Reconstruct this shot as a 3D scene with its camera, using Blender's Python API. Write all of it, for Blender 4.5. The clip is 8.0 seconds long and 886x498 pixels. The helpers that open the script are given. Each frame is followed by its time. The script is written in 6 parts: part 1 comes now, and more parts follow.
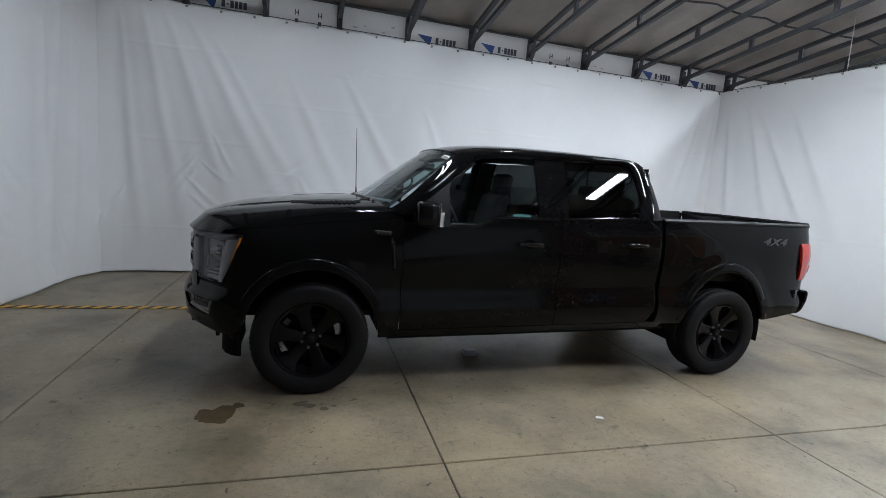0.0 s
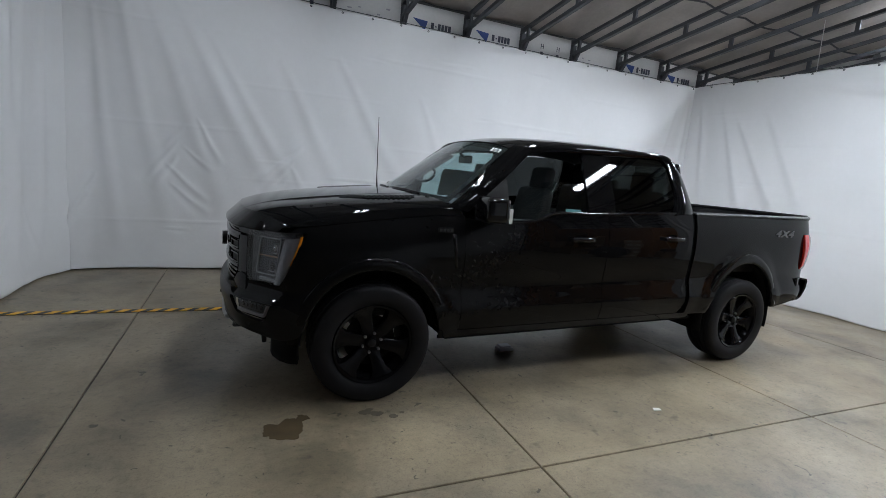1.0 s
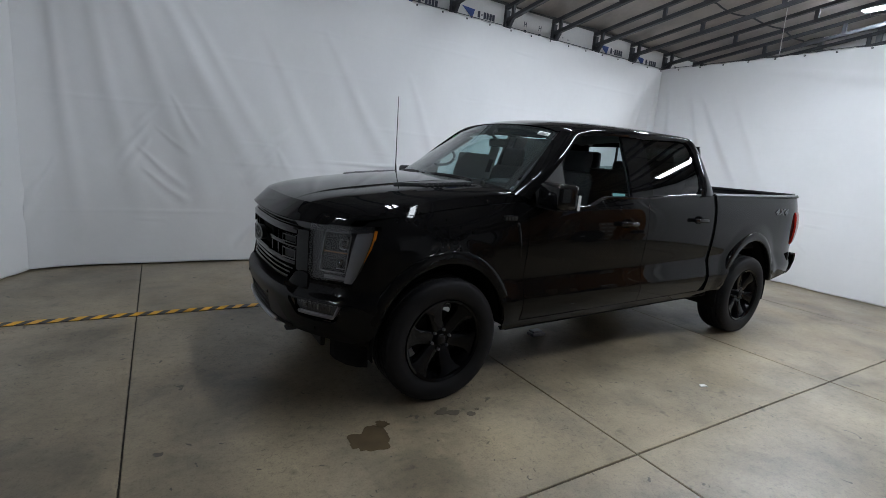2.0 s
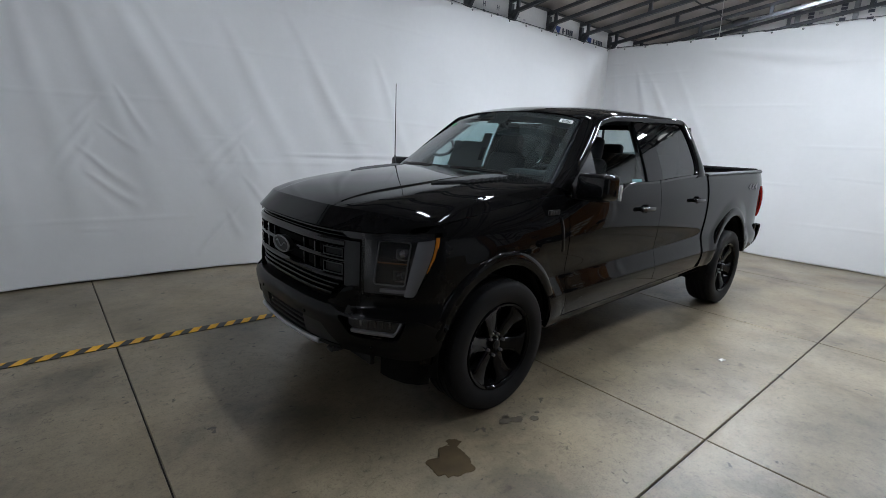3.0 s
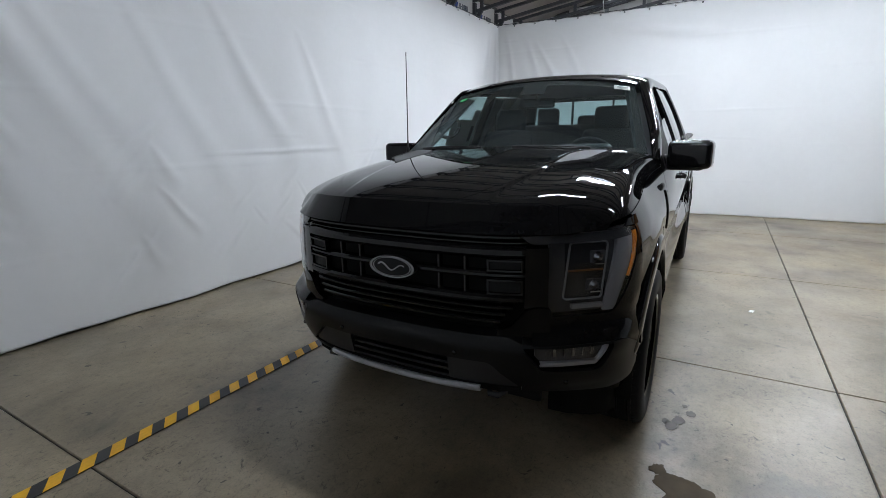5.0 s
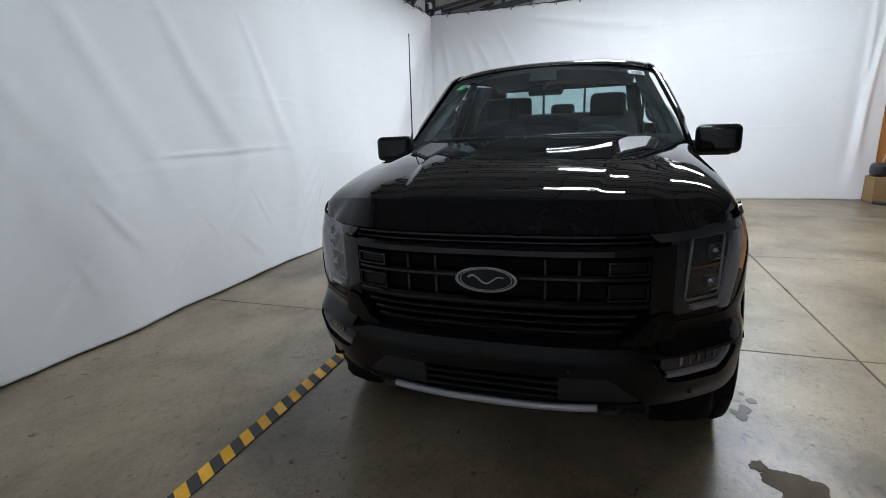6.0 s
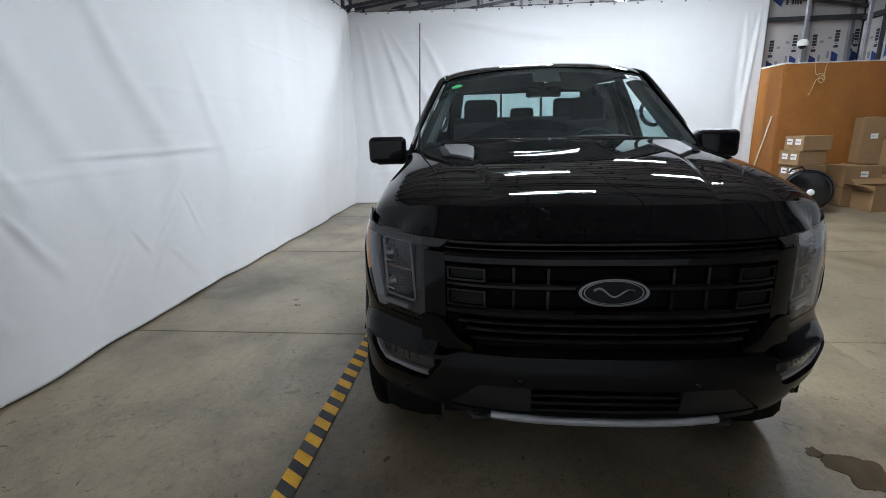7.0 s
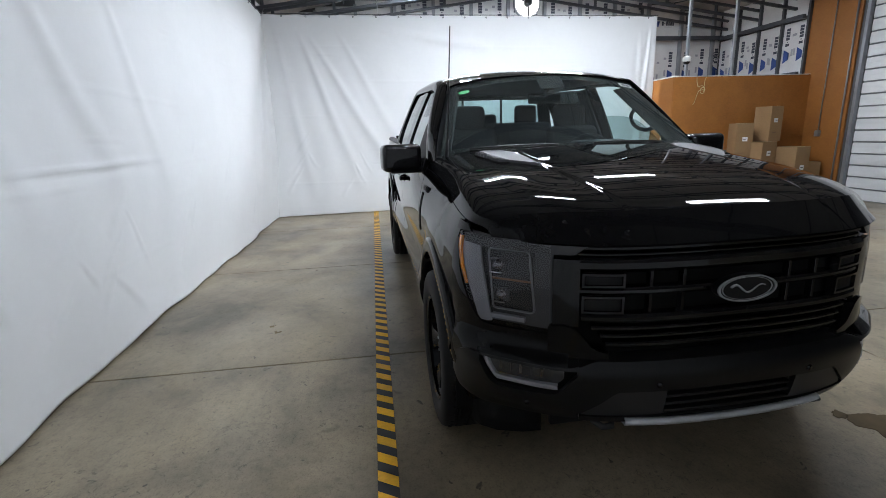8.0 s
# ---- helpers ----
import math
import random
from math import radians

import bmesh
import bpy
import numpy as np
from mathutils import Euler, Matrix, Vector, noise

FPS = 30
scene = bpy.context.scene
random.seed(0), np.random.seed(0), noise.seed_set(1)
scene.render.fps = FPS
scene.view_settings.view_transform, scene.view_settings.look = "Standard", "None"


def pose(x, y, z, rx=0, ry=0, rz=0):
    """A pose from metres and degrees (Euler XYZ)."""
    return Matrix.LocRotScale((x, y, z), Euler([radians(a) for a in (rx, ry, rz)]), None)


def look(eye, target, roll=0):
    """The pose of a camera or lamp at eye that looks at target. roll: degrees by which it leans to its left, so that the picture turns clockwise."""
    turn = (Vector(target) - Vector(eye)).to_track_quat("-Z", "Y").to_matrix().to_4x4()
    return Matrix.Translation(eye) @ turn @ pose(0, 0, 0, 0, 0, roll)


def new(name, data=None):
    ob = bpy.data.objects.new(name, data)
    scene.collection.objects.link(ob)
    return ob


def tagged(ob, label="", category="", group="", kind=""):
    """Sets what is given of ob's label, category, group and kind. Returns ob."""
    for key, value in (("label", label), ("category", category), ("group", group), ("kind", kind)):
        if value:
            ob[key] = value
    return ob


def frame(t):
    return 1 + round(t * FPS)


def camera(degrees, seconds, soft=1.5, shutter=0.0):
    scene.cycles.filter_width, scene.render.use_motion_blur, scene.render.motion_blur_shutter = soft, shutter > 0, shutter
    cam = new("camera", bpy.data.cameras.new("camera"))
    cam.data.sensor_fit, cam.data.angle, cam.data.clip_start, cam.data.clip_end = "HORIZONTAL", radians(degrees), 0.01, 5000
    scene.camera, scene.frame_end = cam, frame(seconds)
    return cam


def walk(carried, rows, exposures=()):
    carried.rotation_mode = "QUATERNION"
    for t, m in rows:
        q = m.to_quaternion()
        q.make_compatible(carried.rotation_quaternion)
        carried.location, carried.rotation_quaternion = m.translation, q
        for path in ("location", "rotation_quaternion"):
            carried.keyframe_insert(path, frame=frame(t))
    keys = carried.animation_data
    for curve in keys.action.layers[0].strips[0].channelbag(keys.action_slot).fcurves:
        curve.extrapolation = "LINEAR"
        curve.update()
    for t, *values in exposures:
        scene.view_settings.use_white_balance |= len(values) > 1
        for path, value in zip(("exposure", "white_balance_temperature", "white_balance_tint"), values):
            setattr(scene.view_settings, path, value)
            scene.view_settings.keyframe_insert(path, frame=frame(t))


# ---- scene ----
cam = camera(86.0, 8.0, 0.85)
PATH = [
    (0, (-0.04, -4.331, 1.581), (0.512, -2.429, 1.309), 4.8),
    (0.5, (-0.398, -4.105, 1.566), (0.276, -2.243, 1.28), 5.5),
    (1, (-0.817, -3.924, 1.565), (-0.031, -2.111, 1.258), 5.3),
    (1.5, (-1.151, -3.649, 1.544), (-0.239, -1.9, 1.21), 5.0),
    (1.7, (-1.307, -3.548, 1.522), (-0.355, -1.823, 1.178), 5.0),
    (2.8, (-1.94, -2.902, 1.611), (-0.704, -1.39, 1.178), 3.8),
    (3, (-2.016, -2.772, 1.578), (-0.743, -1.289, 1.15), 3.0),
    (3.5, (-2.269, -2.415, 1.547), (-0.887, -1.035, 1.116), 1.7),
    (4, (-2.403, -2.031, 1.538), (-0.895, -0.789, 1.11), 0.9),
    (4.5, (-2.485, -1.633, 1.529), (-0.891, -0.509, 1.085), -0.4),
    (4.7, (-2.528, -1.463, 1.508), (-0.899, -0.394, 1.055), -0.6),
    (6, (-2.547, -0.428, 1.496), (-0.72, 0.219, 1.001), -2.5),
    (6.5, (-2.556, -0.013, 1.496), (-0.664, 0.41, 1.002), -2.1),
    (7, (-2.477, 0.397, 1.496), (-0.549, 0.588, 1.002), -1.4),
    (7.5, (-2.411, 0.801, 1.49), (-0.471, 0.786, 1.005), -1.8),
    (8, (-2.343, 1.234, 1.508), (-0.418, 0.973, 1.033), -1.9),
]
walk(cam, [(t, look(eye, target, roll)) for t, eye, target, roll in PATH], [(0.0, -0.08), (1.5, -0.14), (3.5, -0.07), (4.5, 0.0), (6.5, 0.22), (8.0, 0.33)])

# ---- light ----
world = bpy.data.worlds.new("world")
scene.world = world
world.use_nodes = True
world.node_tree.nodes["Background"].inputs[0].default_value = (0.55, 0.6, 0.7, 1)
world.node_tree.nodes["Background"].inputs[1].default_value = 0.02
LAMP = 146.0


# ---- materials ----
def mat(name, color, rough=0.5, metal=0.0, vary=0.0, scale=6.0, bump=0.0, bump_scale=60.0, coat=0.0, spec=0.5, fine=0.0, island=0.0, sheen=0.0):
    m = bpy.data.materials.new(name)
    m.use_nodes = True
    nt = m.node_tree
    b = nt.nodes["Principled BSDF"]
    b.inputs["Base Color"].default_value = (*color, 1)
    b.inputs["Roughness"].default_value = rough
    b.inputs["Metallic"].default_value = metal
    b.inputs["Specular IOR Level"].default_value = spec
    b.inputs["Coat Weight"].default_value = coat
    b.inputs["Coat Roughness"].default_value = 0.03
    b.inputs["Sheen Weight"].default_value = sheen
    co = nt.nodes.new("ShaderNodeTexCoord")
    if vary or fine or island:
        n1 = nt.nodes.new("ShaderNodeTexNoise")
        n1.inputs["Scale"].default_value = scale
        n1.inputs["Detail"].default_value = 6
        nt.links.new(co.outputs["Object"], n1.inputs["Vector"])
        n2 = nt.nodes.new("ShaderNodeTexNoise")
        n2.inputs["Scale"].default_value = scale * 14
        n2.inputs["Detail"].default_value = 3
        nt.links.new(co.outputs["Object"], n2.inputs["Vector"])
        info = nt.nodes.new("ShaderNodeObjectInfo")

        def scaled(sock, k):
            a = nt.nodes.new("ShaderNodeMath")
            a.operation = "MULTIPLY_ADD"
            nt.links.new(sock, a.inputs[0])
            a.inputs[1].default_value = 2 * k
            a.inputs[2].default_value = -k
            return a.outputs[0]
        s = None
        for sock, k in ((n1.outputs["Fac"], vary * 1.6), (n2.outputs["Fac"], fine * 1.6), (info.outputs["Random"], island)):
            if k:
                v = scaled(sock, k)
                if s is not None:
                    a = nt.nodes.new("ShaderNodeMath")
                    nt.links.new(s, a.inputs[0])
                    nt.links.new(v, a.inputs[1])
                    v = a.outputs[0]
                s = v
        one = nt.nodes.new("ShaderNodeMath")
        one.inputs[1].default_value = 1.0
        nt.links.new(s, one.inputs[0])
        mx = nt.nodes.new("ShaderNodeVectorMath")
        mx.operation = "SCALE"
        mx.inputs[0].default_value = color
        nt.links.new(one.outputs[0], mx.inputs["Scale"])
        nt.links.new(mx.outputs[0], b.inputs["Base Color"])
    if bump:
        n3 = nt.nodes.new("ShaderNodeTexNoise")
        n3.inputs["Scale"].default_value = bump_scale
        n3.inputs["Detail"].default_value = 4
        nt.links.new(co.outputs["Object"], n3.inputs["Vector"])
        bp = nt.nodes.new("ShaderNodeBump")
        bp.inputs["Strength"].default_value = bump
        bp.inputs["Distance"].default_value = 0.01
        nt.links.new(n3.outputs["Fac"], bp.inputs["Height"])
        nt.links.new(bp.outputs["Normal"], b.inputs["Normal"])
    return m


def glow(name, color, strength):
    m = bpy.data.materials.new(name)
    m.use_nodes = True
    b = m.node_tree.nodes["Principled BSDF"]
    b.inputs["Base Color"].default_value = (0.8, 0.8, 0.8, 1)
    b.inputs["Emission Color"].default_value = (*color, 1)
    b.inputs["Emission Strength"].default_value = strength
    return m


def glass(name, tint, gloss=1.45, haze=0.0):
    """A thin pane: clear by its tint, with a mirror coat by Fresnel and perhaps a pale haze that lifts the darks behind
    it.
    """
    m = bpy.data.materials.new(name)
    m.use_nodes = True
    nt = m.node_tree
    nt.nodes.remove(nt.nodes["Principled BSDF"])
    out = nt.nodes["Material Output"]
    tr = nt.nodes.new("ShaderNodeBsdfTransparent")
    tr.inputs[0].default_value = (*tint, 1)
    gl = nt.nodes.new("ShaderNodeBsdfGlossy")
    gl.inputs["Roughness"].default_value = 0.01
    gl.inputs["Color"].default_value = (1, 1, 1, 1)
    lw = nt.nodes.new("ShaderNodeLayerWeight")
    lw.inputs["Blend"].default_value = 0.5
    pw = nt.nodes.new("ShaderNodeMath")
    pw.operation = "POWER"
    pw.inputs[1].default_value = 5.0
    nt.links.new(lw.outputs["Facing"], pw.inputs[0])
    f0 = ((gloss - 1) / (gloss + 1)) ** 2 * 1.5
    fr = nt.nodes.new("ShaderNodeMath")
    fr.operation = "MULTIPLY_ADD"
    fr.inputs[1].default_value, fr.inputs[2].default_value = 1 - f0, f0
    nt.links.new(pw.outputs[0], fr.inputs[0])
    mix = nt.nodes.new("ShaderNodeMixShader")
    nt.links.new(fr.outputs[0], mix.inputs[0])
    under = tr.outputs[0]
    if haze:
        # diffuse layer mixed in to brighten the dark cabin seen through the pane
        veil = nt.nodes.new("ShaderNodeBsdfDiffuse")
        veil.inputs["Color"].default_value = (0.5, 0.58, 0.6, 1)
        thin = nt.nodes.new("ShaderNodeMixShader")
        spread_ = nt.nodes.new("ShaderNodeTexNoise")
        spread_.inputs["Scale"].default_value = 3.0
        spread_.inputs["Detail"].default_value = 6
        level = nt.nodes.new("ShaderNodeMath")
        level.operation = "MULTIPLY"
        level.inputs[1].default_value = 2 * haze
        nt.links.new(spread_.outputs["Fac"], level.inputs[0])
        nt.links.new(level.outputs[0], thin.inputs[0])
        nt.links.new(tr.outputs[0], thin.inputs[1])
        nt.links.new(veil.outputs[0], thin.inputs[2])
        under = thin.outputs[0]
    nt.links.new(under, mix.inputs[1])
    nt.links.new(gl.outputs[0], mix.inputs[2])
    nt.links.new(mix.outputs[0], out.inputs["Surface"])
    return m


def concrete(name, color):
    m = mat(name, color, 0.42)
    nt = m.node_tree
    b = nt.nodes["Principled BSDF"]
    co = nt.nodes.new("ShaderNodeNewGeometry")
    info = nt.nodes.new("ShaderNodeObjectInfo")

    def tex(scale, detail, rough=0.55, dist=0.0):
        n = nt.nodes.new("ShaderNodeTexNoise")
        n.inputs["Scale"].default_value = scale
        n.inputs["Detail"].default_value = detail
        n.inputs["Roughness"].default_value = rough
        n.inputs["Distortion"].default_value = dist
        nt.links.new(co.outputs["Position"], n.inputs["Vector"])
        return n.outputs["Fac"]

    def ramp(fac, stops):
        r = nt.nodes.new("ShaderNodeValToRGB")
        el = r.color_ramp.elements
        while len(el) < len(stops):
            el.new(0.5)
        for e, (p, v) in zip(el, stops):
            e.position, e.color = p, (v, v, v, 1)
        nt.links.new(fac, r.inputs[0])
        return r.outputs[0]

    def mul(a, c):
        x = nt.nodes.new("ShaderNodeMix")
        x.data_type, x.blend_type = "RGBA", "MULTIPLY"
        x.inputs[0].default_value = 1
        nt.links.new(a, x.inputs[6])
        nt.links.new(c, x.inputs[7])
        return x.outputs[2]
    cloud = ramp(tex(0.55, 5, 0.6, 0.4), [(0.3, 0.62), (0.5, 0.95), (0.72, 1.2)])
    patch = ramp(tex(1.3, 6, 0.6, 0.35), [(0.34, 0.52), (0.45, 0.84), (0.53, 1.0), (0.66, 1.19)])
    speck = ramp(tex(22, 7, 0.75), [(0.3, 0.6), (0.45, 0.98), (0.7, 1.13)])
    pits = ramp(tex(90, 3, 0.6), [(0.3, 0.76), (0.45, 1.0), (0.7, 1.08)])
    spots = ramp(tex(5.5, 2, 0.5), [(0.24, 0.5), (0.31, 1.0), (0.9, 1.0)])
    # trowel streaks and scuffed patches
    st = nt.nodes.new("ShaderNodeMapping")
    st.inputs["Rotation"].default_value = (0, 0, 0.5)
    st.inputs["Scale"].default_value = (1.0, 1.9, 1.0)
    nt.links.new(co.outputs["Position"], st.inputs[0])
    ns = nt.nodes.new("ShaderNodeTexNoise")
    ns.inputs["Scale"].default_value = 3.2
    ns.inputs["Detail"].default_value = 9
    ns.inputs["Roughness"].default_value = 0.72
    ns.inputs["Distortion"].default_value = 0.5
    nt.links.new(st.outputs[0], ns.inputs["Vector"])
    streak = ramp(ns.outputs["Fac"], [(0.32, 0.82), (0.44, 0.98), (0.58, 1.0), (0.68, 1.1)])
    scuff = ramp(tex(5.2, 10, 0.8, 0.8), [(0.3, 0.82), (0.4, 1.0), (0.6, 1.0), (0.68, 1.22)])
    flecks = ramp(tex(14, 2, 0.5, 0.9), [(0.26, 0.3), (0.3, 1.0), (0.9, 1.0)])
    # gouged and spalled patches
    mask = ramp(tex(0.75, 4, 0.6, 0.5), [(0.43, 0.0), (0.55, 1.0)])
    gouge = ramp(tex(17, 8, 0.82, 1.4), [(0.37, 0.38), (0.44, 1.0), (0.58, 1.0), (0.66, 1.22)])
    spall = nt.nodes.new("ShaderNodeMix")
    spall.data_type = "RGBA"
    spall.inputs[6].default_value = (1, 1, 1, 1)
    nt.links.new(mask, spall.inputs[0])
    nt.links.new(gouge, spall.inputs[7])
    tone = mul(mul(mul(mul(mul(mul(mul(cloud, patch), speck), spots), pits), streak), scuff), flecks)
    hue = nt.nodes.new("ShaderNodeMix")
    hue.data_type = "RGBA"
    nt.links.new(tex(0.9, 4), hue.inputs[0])
    hue.inputs[6].default_value = (color[0] * 1.06, color[1], color[2] * 0.86, 1)
    hue.inputs[7].default_value = (color[0] * 0.96, color[1], color[2] * 1.06, 1)
    full = mul(mul(tone, spall.outputs[2]), hue.outputs[2])
    nt.links.new(full, b.inputs["Base Color"])
    rr = nt.nodes.new("ShaderNodeMapRange")
    rr.inputs["To Min"].default_value = 0.16
    rr.inputs["To Max"].default_value = 0.55
    nt.links.new(tex(1.7, 6), rr.inputs[0])
    nt.links.new(rr.outputs[0], b.inputs["Roughness"])
    bp = nt.nodes.new("ShaderNodeBump")
    bp.inputs["Strength"].default_value = 0.12
    bp.inputs["Distance"].default_value = 0.004
    nt.links.new(tex(38, 6), bp.inputs["Height"])
    nt.links.new(bp.outputs["Normal"], b.inputs["Normal"])
    return m


def osb(name, color):
    m = mat(name, color, 0.62, bump=0.15, bump_scale=45)
    nt = m.node_tree
    b = nt.nodes["Principled BSDF"]
    co = nt.nodes.new("ShaderNodeNewGeometry")
    v = nt.nodes.new("ShaderNodeTexVoronoi")
    v.inputs["Scale"].default_value = 26
    n = nt.nodes.new("ShaderNodeTexNoise")
    n.inputs["Scale"].default_value = 1.7
    n.inputs["Detail"].default_value = 9
    n.inputs["Roughness"].default_value = 0.78
    mp = nt.nodes.new("ShaderNodeMapping")
    mp.inputs["Scale"].default_value = (1, 1, 2.2)
    nt.links.new(co.outputs["Position"], mp.inputs[0])
    nt.links.new(mp.outputs[0], v.inputs["Vector"])
    nt.links.new(co.outputs["Position"], n.inputs["Vector"])
    a = nt.nodes.new("ShaderNodeMix")
    a.data_type = "RGBA"
    a.inputs[6].default_value = (color[0] * 0.5, color[1] * 0.46, color[2] * 0.4, 1)
    a.inputs[7].default_value = (color[0] * 1.25, color[1] * 1.25, color[2] * 1.2, 1)
    k = nt.nodes.new("ShaderNodeMath")
    k.operation = "MULTIPLY_ADD"
    k.inputs[1].default_value = 0.16
    nt.links.new(v.outputs["Color"], k.inputs[0])
    nt.links.new(n.outputs["Fac"], k.inputs[2])
    nt.links.new(k.outputs[0], a.inputs[0])
    nt.links.new(a.outputs[2], b.inputs["Base Color"])
    return m


paint = mat("black_paint", (0.0048, 0.0048, 0.0052), 0.025, vary=0.1, scale=30)
paint.node_tree.nodes["Principled BSDF"].inputs["IOR"].default_value = 1.26
gloss_trim = mat("gloss_black_trim", (0.0065, 0.0065, 0.0072), 0.07)
gloss_trim.node_tree.nodes["Principled BSDF"].inputs["IOR"].default_value = 1.38
plastic = mat("textured_black_plastic", (0.005, 0.005, 0.0055), 0.46, bump=0.08, bump_scale=400, vary=0.15, scale=8)
plastic.node_tree.nodes["Principled BSDF"].inputs["IOR"].default_value = 1.33
plastic_grey = mat("dark_grey_plastic", (0.03, 0.031, 0.034), 0.4, vary=0.15, scale=10)
insert_dark = mat("bumper_insert_plastic", (0.014, 0.014, 0.016), 0.5, vary=0.15, scale=10)
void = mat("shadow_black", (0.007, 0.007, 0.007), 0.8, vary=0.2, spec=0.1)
bumper_black = mat("bumper_black", (0.0075, 0.0075, 0.008), 0.3, vary=0.15, scale=8)
bumper_black.node_tree.nodes["Principled BSDF"].inputs["IOR"].default_value = 1.26
rubber = mat("tyre_rubber", (0.008, 0.008, 0.0095), 0.62, vary=0.2, scale=9, bump=0.06, bump_scale=120)
rubber.node_tree.nodes["Principled BSDF"].inputs["IOR"].default_value = 1.3
rim_black = mat("black_wheel", (0.005, 0.005, 0.006), 0.1)
rim_black.node_tree.nodes["Principled BSDF"].inputs["IOR"].default_value = 1.22
chrome = mat("chrome", (0.75, 0.76, 0.78), 0.12, metal=1.0)
silver = mat("silver_skid_paint", (0.42, 0.43, 0.45), 0.38, metal=0.2, vary=0.12, scale=12)
seat_cloth = mat("seat_cloth", (0.026, 0.027, 0.03), 0.85, bump=0.1, bump_scale=300, vary=0.2)
dash_grey = mat("dash_plastic", (0.03, 0.034, 0.037), 0.6, vary=0.15)
dash_top = mat("dash_top_plastic", (0.09, 0.13, 0.15), 0.55, vary=0.15)
frame_steel = mat("frame_steel", (0.02, 0.02, 0.021), 0.6, vary=0.3, scale=5)
glass_clear = glass("windscreen_glass", (0.62, 0.79, 0.79), 1.45, 0.025)
glass_side = glass("door_glass", (0.56, 0.66, 0.66), 1.36)
glass_dark = glass("privacy_glass", (0.03, 0.034, 0.034), 1.34)
lens_clear = glass("lamp_lens", (0.8, 0.81, 0.83), 1.4)
red_lens = mat("red_lens", (0.5, 0.014, 0.008), 0.2, coat=0.4, vary=0.15, scale=14)
amber_lens = mat("amber_lens", (0.8, 0.25, 0.02), 0.2, coat=1.0)
lamp_grey = mat("lamp_housing", (0.035, 0.035, 0.039), 0.35, vary=0.1)
module_metal = mat("nut_metal", (0.32, 0.32, 0.34), 0.3, metal=1.0)
smoke_chrome = mat("smoked_chrome", (0.3, 0.3, 0.32), 0.18, metal=1.0)
brow_grey = mat("lamp_brow", (0.035, 0.035, 0.038), 0.22)
vent_grey = mat("vent_plastic", (0.045, 0.046, 0.05), 0.55, vary=0.1, scale=10)
amber_dim = mat("amber_strip_dim", (0.16, 0.06, 0.012), 0.35)
lamp_dark = mat("lamp_bezel", (0.02, 0.02, 0.022), 0.25)
module_grey = mat("module_frame", (0.2, 0.2, 0.21), 0.3)
drl_white = mat("light_guide", (0.22, 0.22, 0.24), 0.3, coat=0.3)
badge_grey = mat("badge_grey", (0.3, 0.31, 0.32), 0.35, metal=0.3)
badge_dark = mat("badge_dark", (0.005, 0.005, 0.006), 0.4, spec=0.25)
letter_grey = mat("lettering_grey", (0.065, 0.065, 0.07), 0.35, metal=0.3)
paper = mat("paper_label", (0.75, 0.75, 0.74), 0.7, vary=0.06)
ink = mat("label_ink", (0.08, 0.08, 0.09), 0.7)
green = mat("green_sticker", (0.05, 0.42, 0.14), 0.5)
screen_blue = mat("tinted_sheet", (0.18, 0.42, 0.42), 0.5)
cloth_white = mat("white_sheeting", (0.76, 0.765, 0.775), 0.62, vary=0.045, scale=0.9, fine=0.012, bump=0.05, bump_scale=24, sheen=0.1)
slab_grey = concrete("concrete", (0.24, 0.197, 0.139))
joint_dark = mat("joint_filler", (0.035, 0.033, 0.03), 0.85, vary=0.3)
tape_yellow = mat("yellow_tape", (0.82, 0.43, 0.01), 0.45, vary=0.12, scale=5, fine=0.1)
tape_black = mat("black_tape", (0.02, 0.02, 0.021), 0.5, vary=0.2, scale=5)
stain_wet = mat("wet_stain", (0.07, 0.05, 0.028), 0.42, vary=0.25, scale=9, spec=0.06)
stain_dry = mat("dry_stain", (0.085, 0.068, 0.048), 0.5, vary=0.3, scale=14)
steel_dark = mat("truss_steel", (0.075, 0.08, 0.09), 0.5, metal=0.3, vary=0.25, scale=4)
steel_galv = mat("galvanised_steel", (0.3, 0.31, 0.33), 0.4, metal=0.6, vary=0.2, scale=6)
insul = mat("faced_insulation", (0.42, 0.385, 0.36), 0.65, vary=0.28, scale=1.3, bump=0.35, bump_scale=5, fine=0.08)
foam = mat("foam_board", (0.66, 0.655, 0.65), 0.5, vary=0.08, scale=2, fine=0.05, island=0.08)
foam_ink = mat("board_print_dark", (0.05, 0.055, 0.08), 0.6)
foam_blue = mat("board_print_blue", (0.03, 0.07, 0.25), 0.6)
foam_grey = mat("board_print_grey", (0.35, 0.35, 0.38), 0.6)
osb_orange = osb("stained_osb", (0.33, 0.128, 0.026))
card = mat("cardboard", (0.25, 0.15, 0.07), 0.8, vary=0.1, scale=3, fine=0.08, island=0.15)
card_dark = mat("cardboard_inside", (0.22, 0.13, 0.07), 0.85, vary=0.15)
# darkened tone stands in for unlit space, keeping the truck's side reflections dark
wall_dim = mat("warehouse_wall", (0.08, 0.08, 0.083), 0.6, vary=0.12, scale=0.7)
door_white = mat("shutter_white", (0.7, 0.71, 0.72), 0.4, vary=0.06, scale=1.5)
wood_pale = mat("broom_wood", (0.62, 0.55, 0.45), 0.5, vary=0.1)
black_rubber = mat("black_moulding", (0.02, 0.02, 0.022), 0.35, vary=0.15)
blower_black = mat("blower_shell", (0.006, 0.006, 0.007), 0.16, vary=0.15)
cord = mat("yellow_cord", (0.55, 0.45, 0.25), 0.6)
white_plastic = mat("white_plastic", (0.75, 0.75, 0.75), 0.35)
